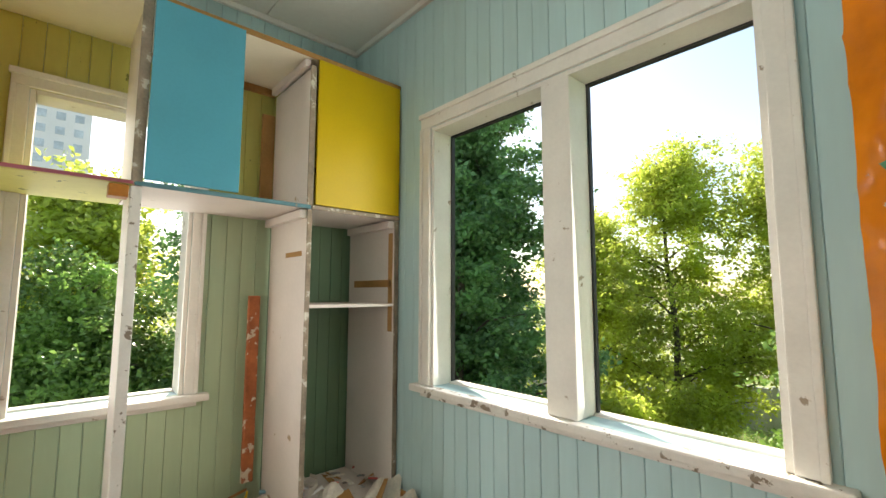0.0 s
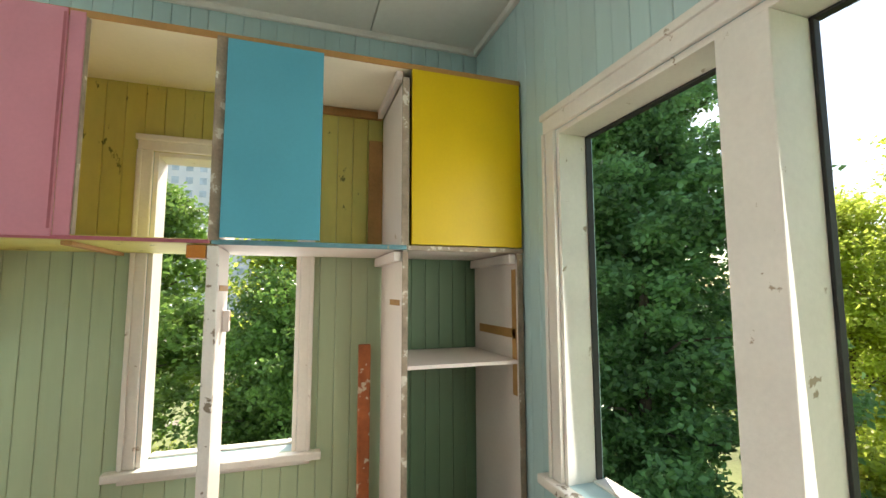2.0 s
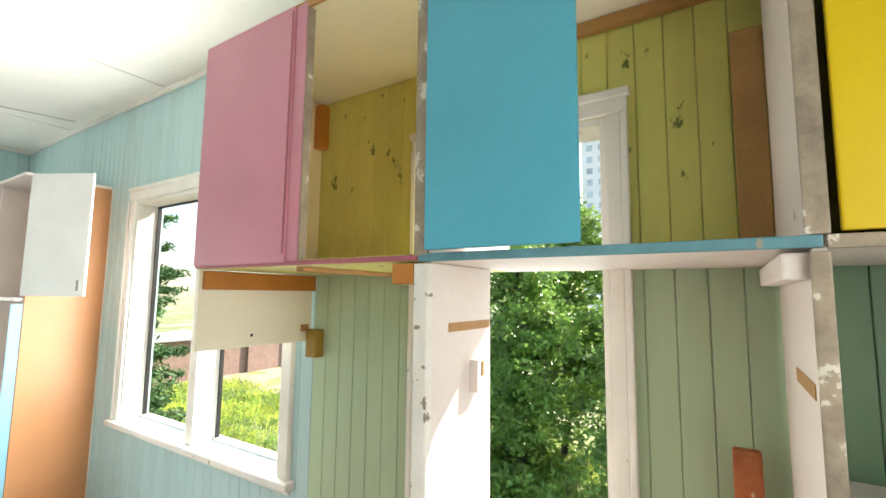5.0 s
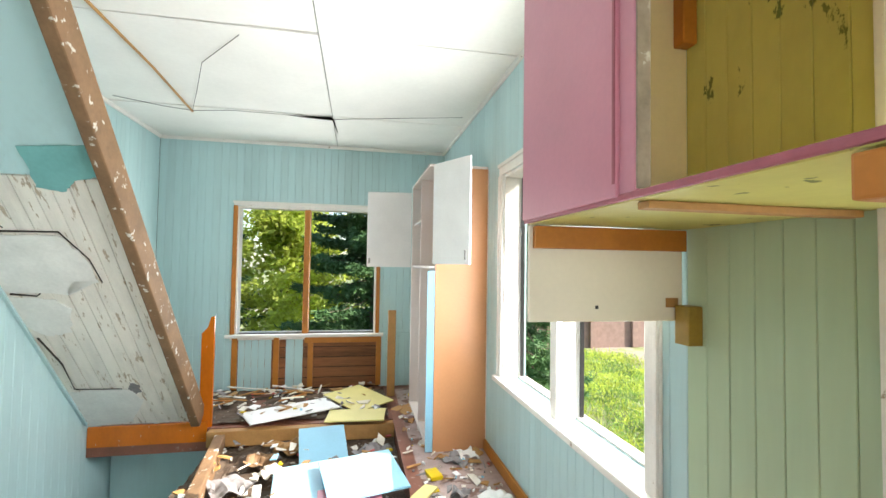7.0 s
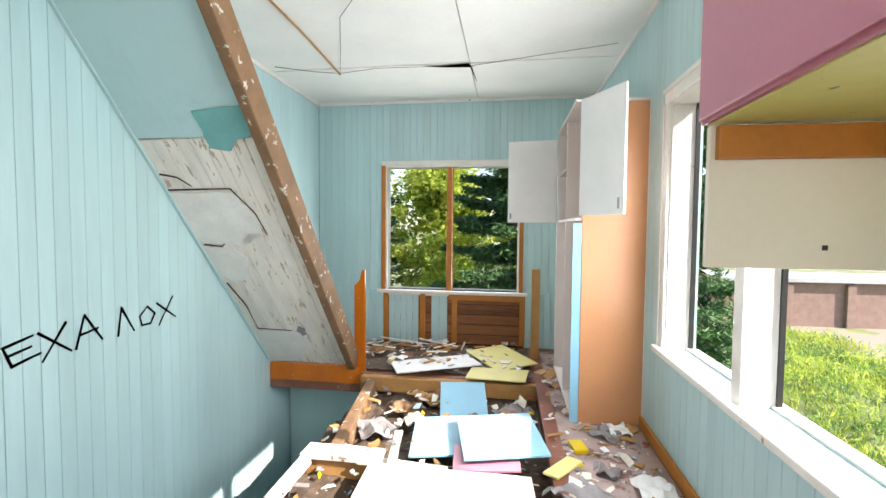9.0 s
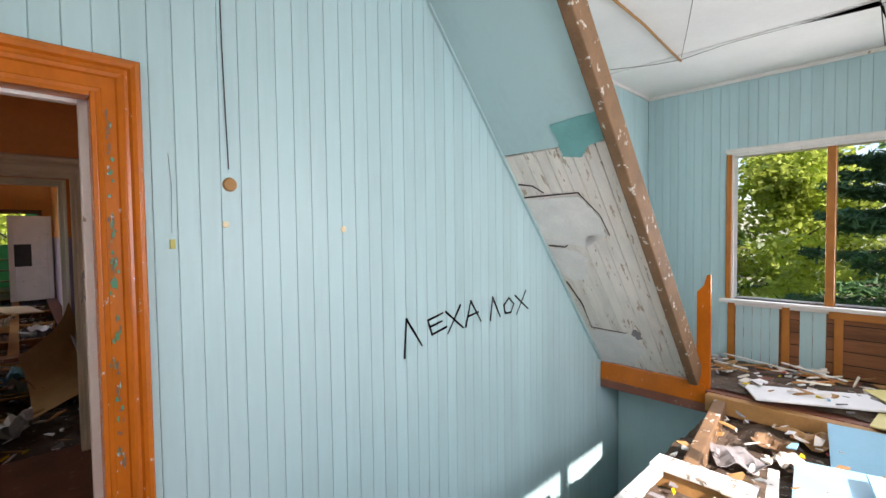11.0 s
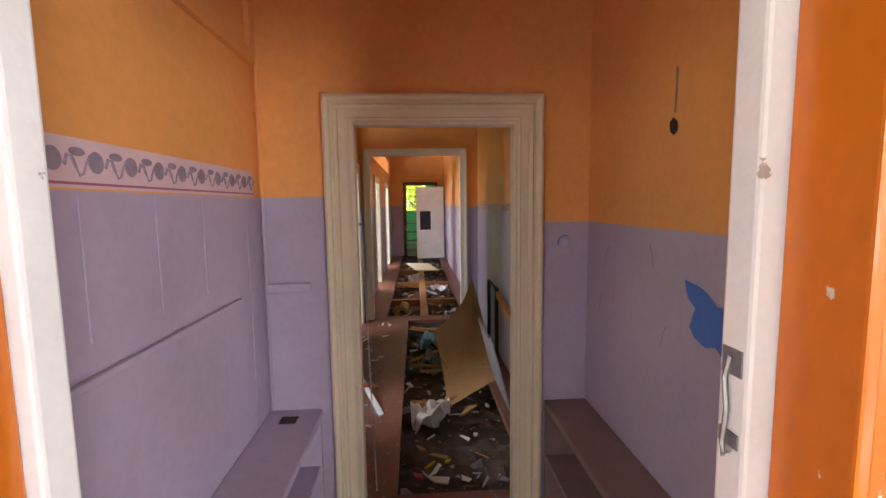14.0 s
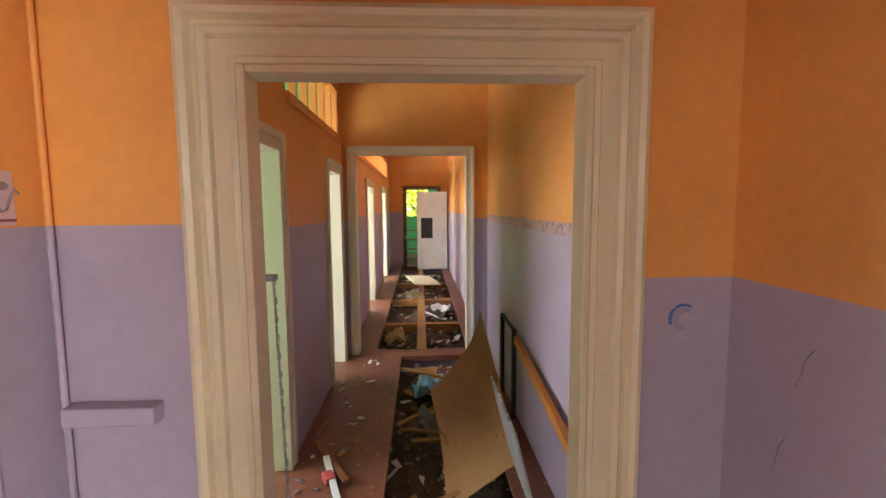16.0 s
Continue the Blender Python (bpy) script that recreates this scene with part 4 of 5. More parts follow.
part("shelf", bx(XW + 0.02, CF - 0.005, 1.406, 2.014, 1.25, 1.27, 0.003), PALE, t, "pale shelf")
part("cleat", bx(XW + 0.05, CF - 0.01, 1.34, 1.384, CZ0 - 0.08, CZ0 - 0.03, 0.006), PALE, t)
part("cleat", bx(XW + 0.05, CF - 0.01, 1.97, 2.014, CZ0 - 0.08, CZ0 - 0.03, 0.006), PALE, t)
part("tape", bx(CF - 0.30, CF - 0.06, 1.3825, 1.3845, 1.56, 1.59, 0.0008), WOOD, t, "torn brown strip mark")
part("tape", bx(XW + 0.1, CF - 0.03, 2.0125, 2.0145, 1.38, 1.43, 0.0008), WOOD, t, "torn brown strip mark")
part("tape", bx(CF - 0.07, CF - 0.02, 2.0125, 2.0145, 1.08, 1.75, 0.0008), WOOD, t, "brown peeled edge strip")
part("floor_board", bx(XW + 0.02, CF, 1.406, 2.014, 0.02, 0.05, 0.003), PALE, t)
bm = bx(-2.97, -2.93, 1.25, 1.32, 0.15, 1.32, 0.008)
solid("rusty_slat", bm, mat("rusty_slat", (0.42, 0.13, 0.05), 0.7, 0.4, 8, 50, 0.4, spots=(0.7, 0.62, 0.5), spot_scale=13, spot_at=0.58), "rust-red slat with pale flakes leaning at the wall", "slat")

# ---- white wardrobe by the west window ----
t = thing("wardrobe", (-2.77, -3.6, 0.0), "tall wardrobe with brown side panel and open white doors", "wardrobe")
part("side_panel", bx(XW + 0.01, -2.52, -3.145, -3.125, 0.0, 2.60, 0.003), BROWNPANEL, t, "glossy orange-brown side panel")
part("side_panel", bx(XW + 0.01, -2.45, -4.40, -4.38, 0.0, 2.60, 0.003), PALE, t)
part("divider", bx(XW + 0.01, -2.46, -3.72, -3.70, 0.0, 2.58, 0.003), PALE, t)
part("top", bx(XW + 0.01, -2.45, -4.40, -3.125, 2.602, 2.625, 0.003), PALE, t)
part("bottom", bx(XW + 0.01, -2.45, -4.379, -3.147, 0.06, 0.085, 0.003), PALE, t)
part("back", bx(XW + 0.001, XW + 0.009, -4.40, -3.125, 0.0, 2.60, 0.001), WHITE, t)
part("shelf", bx(XW + 0.02, -2.47, -4.378, -3.147, 1.66, 1.685, 0.003), PALE, t)
part("shelf", bx(XW + 0.02, -2.47, -4.378, -3.722, 2.15, 2.17, 0.003), PALE, t)
part("front_strip", bx(-2.519, -2.45, -3.145, -3.132, 0.0, 1.64, 0.003), LBLUE, t, "pale blue front strip")
dm = pose(-2.50, -3.14, 0, 0, 0, 118)
part("door", bx(0.0, 0.50, -0.01, 0.008, 1.70, 2.62, 0.003, dm), WHITESHEET, t, "open white upper door")
part("catch", bx(0.44, 0.46, -0.016, -0.011, 1.74, 1.82, 0.002, dm), STEEL, t)
dm = pose(-2.44, -4.38, 0, 0, 0, -6)
part("door", bx(0.0, 0.52, -0.01, 0.008, 1.66, 2.55, 0.003, dm), WHITESHEET, t, "open white upper door")
part("catch", bx(0.48, 0.50, 0.009, 0.013, 1.70, 1.76, 0.002, dm), STEEL, t)
solid("yellow_board", bx(XW + 0.06, XW + 0.09, -4.75, -4.60, 0.0, 1.7, 0.004), YELSHEET, "narrow yellow board leaning at the wall", "board")
solid("loose_plank", bx(-2.32, -2.22, -4.9, -4.86, 0.0, 1.1, 0.006), WOOD, "bare plank standing in the corner", "plank")


# ---- vestibule furniture ----
for y0, y1, lab in ((1.42, VY1, "lilac painted bench with lower shelf along the wall"), (VY0, 0.285, "brown worn bench with lower shelf along the wall")):
    t = thing("bench", (1.7, (y0 + y1) / 2, 0.0), lab, "bench", "vestibule benches")
    m = LILAC if y0 > 1 else mat("worn_bench_paint", (0.25, 0.155, 0.13), 0.5, 0.2, 5, 50, 0.2, spots=(0.2, 0.13, 0.1), spot_scale=9, spot_at=0.66)
    part("seat", bx(0.95, VX1 - 0.002, y0, y1 - 0.002, 0.55, 0.585, 0.006), m, t)
    part("lower_shelf", bx(0.95, VX1 - 0.002, y0 + 0.02, y1 - 0.002, 0.27, 0.295, 0.005), m, t)
    part("end_board", bx(0.95, 0.975, y0 + 0.01, y1 - 0.002, 0.0, 0.549, 0.004), m, t)
    part("end_board", bx(VX1 - 0.03, VX1 - 0.004, y0 + 0.01, y1 - 0.002, 0.0, 0.549, 0.004), m, t)
solid("hole_in_bench", bx(2.33, 2.40, 1.52, 1.60, 0.5855, 0.588, 0.001), DARK, "burnt hole in the bench", "burn mark")
solid("wall_rail", bx(1.05, 2.16, VY1 - 0.02, VY1 - 0.001, 1.205, 1.228, 0.005), LILAC, "thin lilac rail on the vestibule wall", "rail")
solid("coat_rail", bx(VX1 - 0.045, VX1 - 0.001, 1.45, 1.655, 1.19, 1.235, 0.005), LILAC, "short lilac batten with green edge", "batten")
t = thing("wallpaper_border", (1.7, VY1, 1.7), "pink wallpaper border strip with grey fruit and leaf scrolls", "wallpaper border")
part("strip", bx(1.22, 2.40, VY1 - 0.003, VY1 - 0.001, 1.655, 1.765, 0.0005), mat("border_paper", (0.72, 0.52, 0.52), 0.6, 0.08, 6, 50, 0.1), t)
BERRY = mat("border_print", (0.28, 0.22, 0.25), 0.6, 0.3, 12, 60, 0.1)
for i in range(9):
    x = 1.27 + 0.128 * i
    bm = bmesh.new()
    bmesh.ops.create_circle(bm, cap_ends=True, segments=14, radius=0.026, matrix=pose(x, VY1 - 0.0042, 1.715, 90))
    part("fruit", bm, BERRY, t)
    part("scroll", tube([(x + 0.03 + 0.011 * k, VY1 - 0.004, 1.705 + 0.024 * math.sin(k * 1.1)) for k in range(9)], 0.005, 0.002, 5), BERRY, t)
    bm = bmesh.new()
    bmesh.ops.create_circle(bm, cap_ends=True, segments=10, radius=0.017, matrix=pose(x + 0.07, VY1 - 0.0045, 1.735, 90) @ Matrix.Diagonal((1.5, 0.6, 1, 1)))
    part("leaf", bm, BERRY, t)
part("pink_line", bx(1.22, 2.40, VY1 - 0.0045, VY1 - 0.0032, 1.662, 1.668, 0.0003), PINKD, t)
for x in (1.33, 1.62, 1.9, 2.30):
    solid("wall_batten", bx(x, x + 0.012, VY1 - 0.005, VY1 - 0.001, 1.30 if x < 2 else 0.6, 1.64, 0.002), LILAC, "flat lilac seam strip on the wall", "seam strip")
t = thing("corner_pipe", (VX1 - 0.02, VY1 - 0.02, 0.6), "thin corner pipe painted orange above and lilac below", "pipe")
part("upper_length", tube([(VX1 - 0.02, VY1 - 0.02, 1.651), (VX1 - 0.02, VY1 - 0.02, 3.0)], 0.007, 0.007, 8), OWALL, t, "orange-painted length")
part("lower_length", tube([(VX1 - 0.02, VY1 - 0.02, 0.6), (VX1 - 0.02, VY1 - 0.02, 1.649)], 0.007, 0.007, 8), LILAC, t, "lilac-painted length")
t = thing("wall_hatch", (1.9, VY1, 2.4), "orange framed hatch high on the vestibule wall", "hatch")
part("frame_bottom", bx(1.25, 2.44, VY1 - 0.03, VY1 - 0.001, 2.25, 2.31, 0.006), OWALL, t)
part("frame_side", bx(2.38, 2.44, VY1 - 0.03, VY1 - 0.001, 2.315, 3.0, 0.006), OWALL, t)
part("panel", bx(1.25, 2.375, VY1 - 0.012, VY1 - 0.001, 2.315, 3.0, 0.004), OWALL, t)


def blot(name, pts, y, m, label, cat, thick=0.0015):
    bm = bmesh.new()
    bm.faces.new([bm.verts.new((x, y, z)) for x, z in pts])
    bm.normal_update()
    bmesh.ops.triangulate(bm, faces=bm.faces[:])
    return solid(name, bm, m, label, cat)


blot("peeled_paint_patch", [(1.66, 1.355), (1.64, 1.30), (1.60, 1.275), (1.625, 1.21), (1.60, 1.18), (1.545, 1.165), (1.50, 1.18), (1.47, 1.16), (1.45, 1.11), (1.42, 1.13), (1.415, 1.24), (1.435, 1.31), (1.50, 1.30), (1.54, 1.33), (1.58, 1.345)],
     VY0 + 0.004, BLUEPATCH, "irregular patch of older bright blue paint", "paint patch")
blot("peeled_paint_patch", [(1.33, 1.33), (1.28, 1.31), (1.26, 1.25), (1.29, 1.2), (1.34, 1.24)], VY0 + 0.004, BLUEPATCH, "small patch of older bright blue paint", "paint patch")
blot("switch_hole", [(1.76, 1.885), (1.735, 1.87), (1.73, 1.84), (1.75, 1.825), (1.775, 1.84), (1.78, 1.87)], VY0 + 0.004, DARK, "dark hole where a switch was", "hole")
blot("wire_scar", [(1.752, 2.05), (1.742, 2.04), (1.748, 1.90), (1.758, 1.90)], VY0 + 0.0015, STEEL, "scraped wire channel above the switch hole", "scar", 0.001)
bm = bmesh.new()
bmesh.ops.create_cone(bm, cap_ends=True, segments=18, radius1=0.028, radius2=0.02, depth=0.012, matrix=pose(VX1 - 0.007, 0.185, 1.405, 0, -90, 0))
solid("wall_socket", bm, LILAC, "painted-over round wall socket", "socket")
for x, z, bow in ((2.26, 1.40, 0.02), (2.31, 1.19, 0.015), (1.87, 1.45, -0.02), (1.78, 1.17, 0.02)):
    solid("scratch", tube([(x - bow, VY0 + 0.0005, z), (x, VY0 + 0.0005, z - 0.03), (x + bow * 0.3, VY0 + 0.0005, z - 0.06), (x + bow, VY0 + 0.0005, z - 0.09)], 0.0013, 0.0007, 4), GREY, "dark curved scratch on the wall", "scratch")
solid("wall_socket_ring", tube([(VX1 - 0.003, 0.185 + 0.036 * math.cos(k * 0.35), 1.405 + 0.036 * math.sin(k * 0.35)) for k in range(-1, 7)], 0.004, 0.003, 5), BLUEPATCH, "blue paint ring showing round the socket", "paint mark")
t = thing("chain", (VX1 + 0.05, 1.16, 0.9), "thin steel chain hanging in the doorway", "chain")
for i in range(60):
    z = 1.5 - i * 0.024
    bm = bmesh.new()
    bmesh.ops.create_circle(bm, segments=8, radius=0.009, cap_ends=True, matrix=pose(VX1 + 0.075, 1.205 - 0.0006 * i, z, 90, 0, 40 if i % 2 else -40) @ Matrix.Diagonal((0.6, 1.3, 1, 1)))
    bmesh.ops.solidify(bm, geom=bm.faces[:], thickness=0.004)
    part("link", bm, GALV, t)
part("hook", bx(VX1 + 0.055, VX1 + 0.085, 1.198, 1.26, 1.505, 1.52, 0.002), STEEL, t)
t = thing("door_latch", (XE + 0.11, 0.513, 1.28), "worn rusty steel latch on the white jamb", "latch")
part("plate", bx(XE + 0.095, XE + 0.13, 0.5265, 0.529, 1.385, 1.42, 0.001), STEEL, t)
part("plate", bx(XE + 0.095, XE + 0.13, 0.5265, 0.529, 1.29, 1.31, 0.001), STEEL, t)
part("hook", tube([(XE + 0.112, 0.531, 1.41), (XE + 0.116, 0.534, 1.38), (XE + 0.110, 0.534, 1.34), (XE + 0.112, 0.536, 1.295), (XE + 0.104, 0.54, 1.282), (XE + 0.096, 0.538, 1.292)], 0.004, 0.003, 6), STEEL, t)

# ---- corridor clutter ----
bm = bmesh.new()
bmesh.ops.create_grid(bm, x_segments=24, y_segments=24, size=0.5)
A, B, C, D = Vector((3.9, 0.70, -0.12)), Vector((4.15, 0.22, 0.02)), Vector((4.55, 0.78, 0.36)), Vector((5.1, 0.335, 0.81))
for v in bm.verts:
    u, w = v.co.x + 0.5, v.co.y + 0.5
    q = A.lerp(B, u).lerp(C.lerp(D, u), w)
    q += Vector((0.25, -0.06, -0.14)) * math.sin(math.pi * w) * (0.5 + 0.5 * u) + Vector((0.1, -0.08, -0.05)) * math.sin(math.pi * u) * w
    v.co = q + Vector((0, 0, 0.01 * noise.noise(Vector((u * 4, w * 4, 1)))))
bmesh.ops.solidify(bm, geom=bm.faces[:], thickness=0.006)
solid("plywood_sheet", bm, PLY, "bent sheet of stained old plywood leaning in the corridor", "plywood")
t = thing("bed_frame", (4.2, 0.2, 0.0), "old slatted bed side leaning at the corridor wall", "bed frame")
for i in range(9):
    x = 3.55 + i * 0.09
    part("slat", bx(x, x + 0.035, 0.24, 0.255, 0.02, 0.62, 0.003, pose(0, 0, 0, -14, 0, 0) @ pose(0, -0.02, 0.0)), mat("grey_slat", (0.42, 0.42, 0.40), 0.6, 0.15, 6, 50, 0.2) if i == 0 else bpy.data.materials["grey_slat"], t)
part("rail", bx(3.4, 4.75, 0.11, 0.15, 0.56, 0.62, 0.005, pose(0, 0, -0.55, 0, -8, 0)), OWOOD, t, "reddish wood rail")
part("head_rail", tube([(4.8, 0.11, 0.0), (4.8, 0.11, 0.72), (5.3, 0.11, 0.72), (5.3, 0.11, 0.0)], 0.02, 0.02, 8), BLACK, t, "dark metal head frame")
rng = random.Random(21)
for i in range(12):
    x, y, l = rng.uniform(3.5, 6.2), rng.uniform(0.45, 0.95), rng.uniform(0.25, 0.6)
    solid("timber_scrap", bx(-l / 2, l / 2, -0.02, 0.02, 0, 0.015, 0.002, pose(x, y, -0.14 + rng.uniform(0, 0.06), rng.uniform(-8, 8), rng.uniform(-8, 8), rng.uniform(50, 130))), WOOD, "broken wood slat lying in the opened floor", "slat", "broken slats in the corridor")
for x, y, l, a, m, z in ((5.6, 0.75, 0.7, 50, WOOD, 0.05), (5.0, 0.85, 0.5, 130, WOOD, -0.05), (3.9, 1.35, 0.75, 200, WHITESHEET, 0.015), (4.25, 1.45, 0.6, 30, DWOOD, 0.012), (8.4, 0.7, 0.7, 20, WHITESHEET, -0.03)):
    solid("timber_offcut", bx(-l / 2, l / 2, -0.02, 0.02, 0, 0.02, 0.003, pose(x, y, z, 0, 3, a)), m, "loose batten on the corridor floor", "batten", "loose battens")
solid("fallen_board", bx(-0.5, 0.5, -0.3, 0.3, 0, 0.03, 0.006, pose(11.6, 0.8, -0.02, 4, -3, 15)), CREAMP, "pale fallen board far down the corridor", "board")
solid("red_toy", bx(-0.05, 0.05, -0.035, 0.035, 0, 0.05, 0.015, pose(4.05, 1.42, 0.0, 0, 0, 30)), RED, "small red plastic object on the floor", "toy")
for x, y, s, m in ((3.75, 0.85, 0.28, PAPER), (4.9, 0.75, 0.3, GREY), (5.75, 0.75, 0.35, LBLUE), (9.0, 0.55, 0.4, WHITESHEET), (7.4, 1.2, 0.25, YELSHEET), (10.3, 1.1, 0.4, PAPER)):
    solid("rag", wavy(-s / 2, s / 2, -s / 2, s / 2, 0, 9, 0.22, 0.004, x, pose(x, y, -0.10, 0, 0, x * 50)), m, "crumpled rag or paper in the opened floor", "rag", "rags in the corridor")
t = thing("wallpaper_border", (4.5, VY0 + 0.012, 1.56), "faded pink wallpaper border strip along the corridor wall", "wallpaper border")
part("strip", bx(2.6, 6.42, VY0 + 0.0105, VY0 + 0.0125, 1.53, 1.60, 0.0004), mat("faded_border_paper", (0.55, 0.36, 0.33), 0.6, 0.25, 12, 50, 0.1, spots=(0.3, 0.2, 0.22), spot_scale=30, spot_at=0.52), t)
t = thing("white_door", (13.3, 0.2, 0.0), "open white panel door with a broken lower pane", "door")
wm = pose(13.45, 0.12, 0, 0, 0, 100)
for nm, b in (("stile", (0.0, 0.10, 0.0, 2.1)), ("stile", (0.72, 0.82, 0.0, 2.1)), ("rail", (0.101, 0.719, 0.0, 0.85)), ("rail", (0.101, 0.719, 1.40, 2.1))):
    part(nm, bx(b[0], b[1], -0.02, 0.02, b[2], b[3], 0.005, wm), WHITE, t)
# added black sheet: paints the shade seen through the open pane
part("backing", bx(0.401, 0.719, 0.004, 0.012, 0.851, 1.399, 0.001, wm), BLACK, t, "black sheet standing in for the darkness behind the broken pane")
part("infill", bx(0.101, 0.40, -0.012, 0.012, 0.851, 1.399, 0.003, wm), WHITE, t)
t = thing("shelf_unit", (15.4, 0.6, 0.0), "dark shelving in the last room", "shelf")
for z in (0.05, 0.35, 0.65, 0.95):
    part("shelf", bx(15.3, 15.7, 0.2, 1.4, z, z + 0.03, 0.004), DWOOD, t)
for y in (0.17, 1.41):
    part("side", bx(15.3, 15.7, y, y + 0.028, 0.0, 1.0, 0.004), DWOOD, t)

# ---- rubble in the room ----
sheets = [(-1.13, -4.32, 0.05, 0.95, 0.46, 24, 2, 1, WHITESHEET, "white board lying on the rubble"), (-1.86, -4.62, 0.07, 0.52, 0.72, 34, -3, 3, YELSHEET, "pale yellow board on the rubble"),
          (-1.84, -4.07, 0.045, 0.62, 0.32, -8, -3, 2, YELSHEET, "pale yellow board at the edge of the raised floor"), (-1.89, -2.73, 0.03, 0.60, 0.64, 11, -2, 2, LBLUE, "light blue cabinet door lying on the rubble"),
          (-1.42, -2.84, -0.06, 0.44, 0.60, 6, -3, 4, LBLUE, "light blue board under other panels"), (-1.58, -2.0, -0.015, 1.08, 0.56, 3, 2, -2, WHITESHEET, "white panel lying in the pit"),
          (-1.80, -2.50, -0.035, 0.46, 0.34, 4, -2, 3, PINK, "pink board under the blue door"), (-1.53, -3.58, -0.06, 0.44, 0.50, 8, -21, 0, LBLUE, "light blue panel leaning on the joist"),
          (-1.55, -1.42, -0.03, 1.0, 0.5, 5, 1, 2, WHITESHEET, "white panel lying in the pit"), (-1.24, -2.30, -0.03, 0.62, 0.10, -4, 0, 0, CREAMW, "narrow cream board in the pit"),
          (-2.31, -2.36, 0.018, 0.11, 0.30, -38, 0, 3, YELSHEET, "small ochre board on the floor edge")]
for x, y, z, a, b, r, rx, ry, m, lab in sheets:
    solid("fallen_sheet", bx(-a / 2, a / 2, -b / 2, b / 2, 0, 0.016, 0.003, pose(x, y, z, rx, ry, r)), m, lab, "panel", "panels in the rubble")
solid("yellow_box", bx(-0.05, 0.05, -0.08, 0.08, 0, 0.03, 0.006, pose(-2.45, -2.66, 0.012, 0, 0, 12)), YELLOW, "flat yellow plastic box on the dusty floor", "box")
rng = random.Random(77)
for i in range(16):
    l = rng.uniform(0.25, 0.6)
    solid("splinter", bx(-l / 2, l / 2, -0.014, 0.014, 0, 0.012, 0.003, pose(rng.uniform(-1.2, -0.15), rng.uniform(-5.15, -4.55), 0.055 + 0.004 * i, rng.uniform(-4, 4), rng.uniform(-4, 4), rng.uniform(-35, 60))), (OWOOD, WOOD, CREAMW, WHITEW)[i % 4], "broken lath lying on the raised floor", "lath", "broken laths by the far window")
for i, (x, y, sz, m) in enumerate(((-1.0, -3.45, 0.26, RWOOD), (-1.12, -3.2, 0.2, PAPER), (-0.85, -3.0, 0.3, GREY), (-1.2, -3.75, 0.28, WOOD), (-2.0, -3.5, 0.3, GREY), (-2.38, -2.06, 0.26, GREY), (-2.83, -2.2, 0.22, WHITESHEET), (-2.6, -2.35, 0.14, GREY), (-2.55, -3.3, 0.2, PAPER))):
    solid("rag", wavy(-sz / 2, sz / 2, -sz / 2, sz / 2, 0, 12, 0.08 if x > -2.2 else 0.05, 0.004, i + 30, pose(x, y, -0.10 if x > -2.2 else 0.03, 0, 0, i * 61)), m, "crumpled paper or cloth among the rubble", "rag", "rags in the room")
solid("floor_strip_dust", bumpy(XW + 0.03, -2.345, -5.2, -0.3, 0.006, 0.006, 20, 90, 31), DUSTY, "dusty pale layer on the worn floor", "floor", kind="structure")
solid("side_floor_strip", bx(-2.34, -2.23, -4.9, -0.9, 0.001, 0.012, 0.004), FLOOR, "worn brown floor edge strip", "board")
solid("rubble_heap", bumpy(-2.24, -0.42, -4.0, -1.22, -0.17, 0.06, 70, 90, 9), DIRT, "heap of dirt and fine rubble in the floor void", "rubble", kind="stuff")
solid("rubble_heap", bumpy(-2.2, -0.1, -5.3, -4.12, 0.02, 0.035, 60, 40, 12), DIRT, "layer of dirt and plaster on the raised floor", "rubble", kind="stuff")


def scraps(name, n, x0, x1, y0, y1, z, smin, smax, material, seed, label, zvar=0.05):
    rng = random.Random(seed)
    bm = bmesh.new()
    for _ in range(n):
        a, b = rng.uniform(smin, smax), rng.uniform(smin, smax) * rng.uniform(0.25, 1)
        m = pose(rng.uniform(x0, x1), rng.uniform(y0, y1), z + rng.uniform(0, zvar), rng.gauss(0, 14), rng.gauss(0, 14), rng.uniform(0, 360))
        h = rng.uniform(0.003, 0.015)
        k = [rng.uniform(0.25, 1.15) for _ in range(8)]
        low = [bm.verts.new(m @ Vector(c)) for c in ((-a * k[0], -b * k[1], 0), (a * k[2], -b * k[3], 0), (a * k[4], b * k[5], 0.3 * h), (-a * k[6], b * k[7], 0.2 * h))]
        top = [bm.verts.new(m @ Vector((c[0], c[1], c[2]))) for c in ((-a * k[0], -b * k[1], h), (a * k[2], -b * k[3], h), (a * k[4], b * k[5], 1.4 * h), (-a * k[6], b * k[7], 1.2 * h))]
        bm.faces.new(low[::-1])
        bm.faces.new(top)
        for i in range(4):
            bm.faces.new((low[i], low[(i + 1) % 4], top[(i + 1) % 4], top[i]))
    return solid(name, bm, material, label, "rubble", kind="stuff")


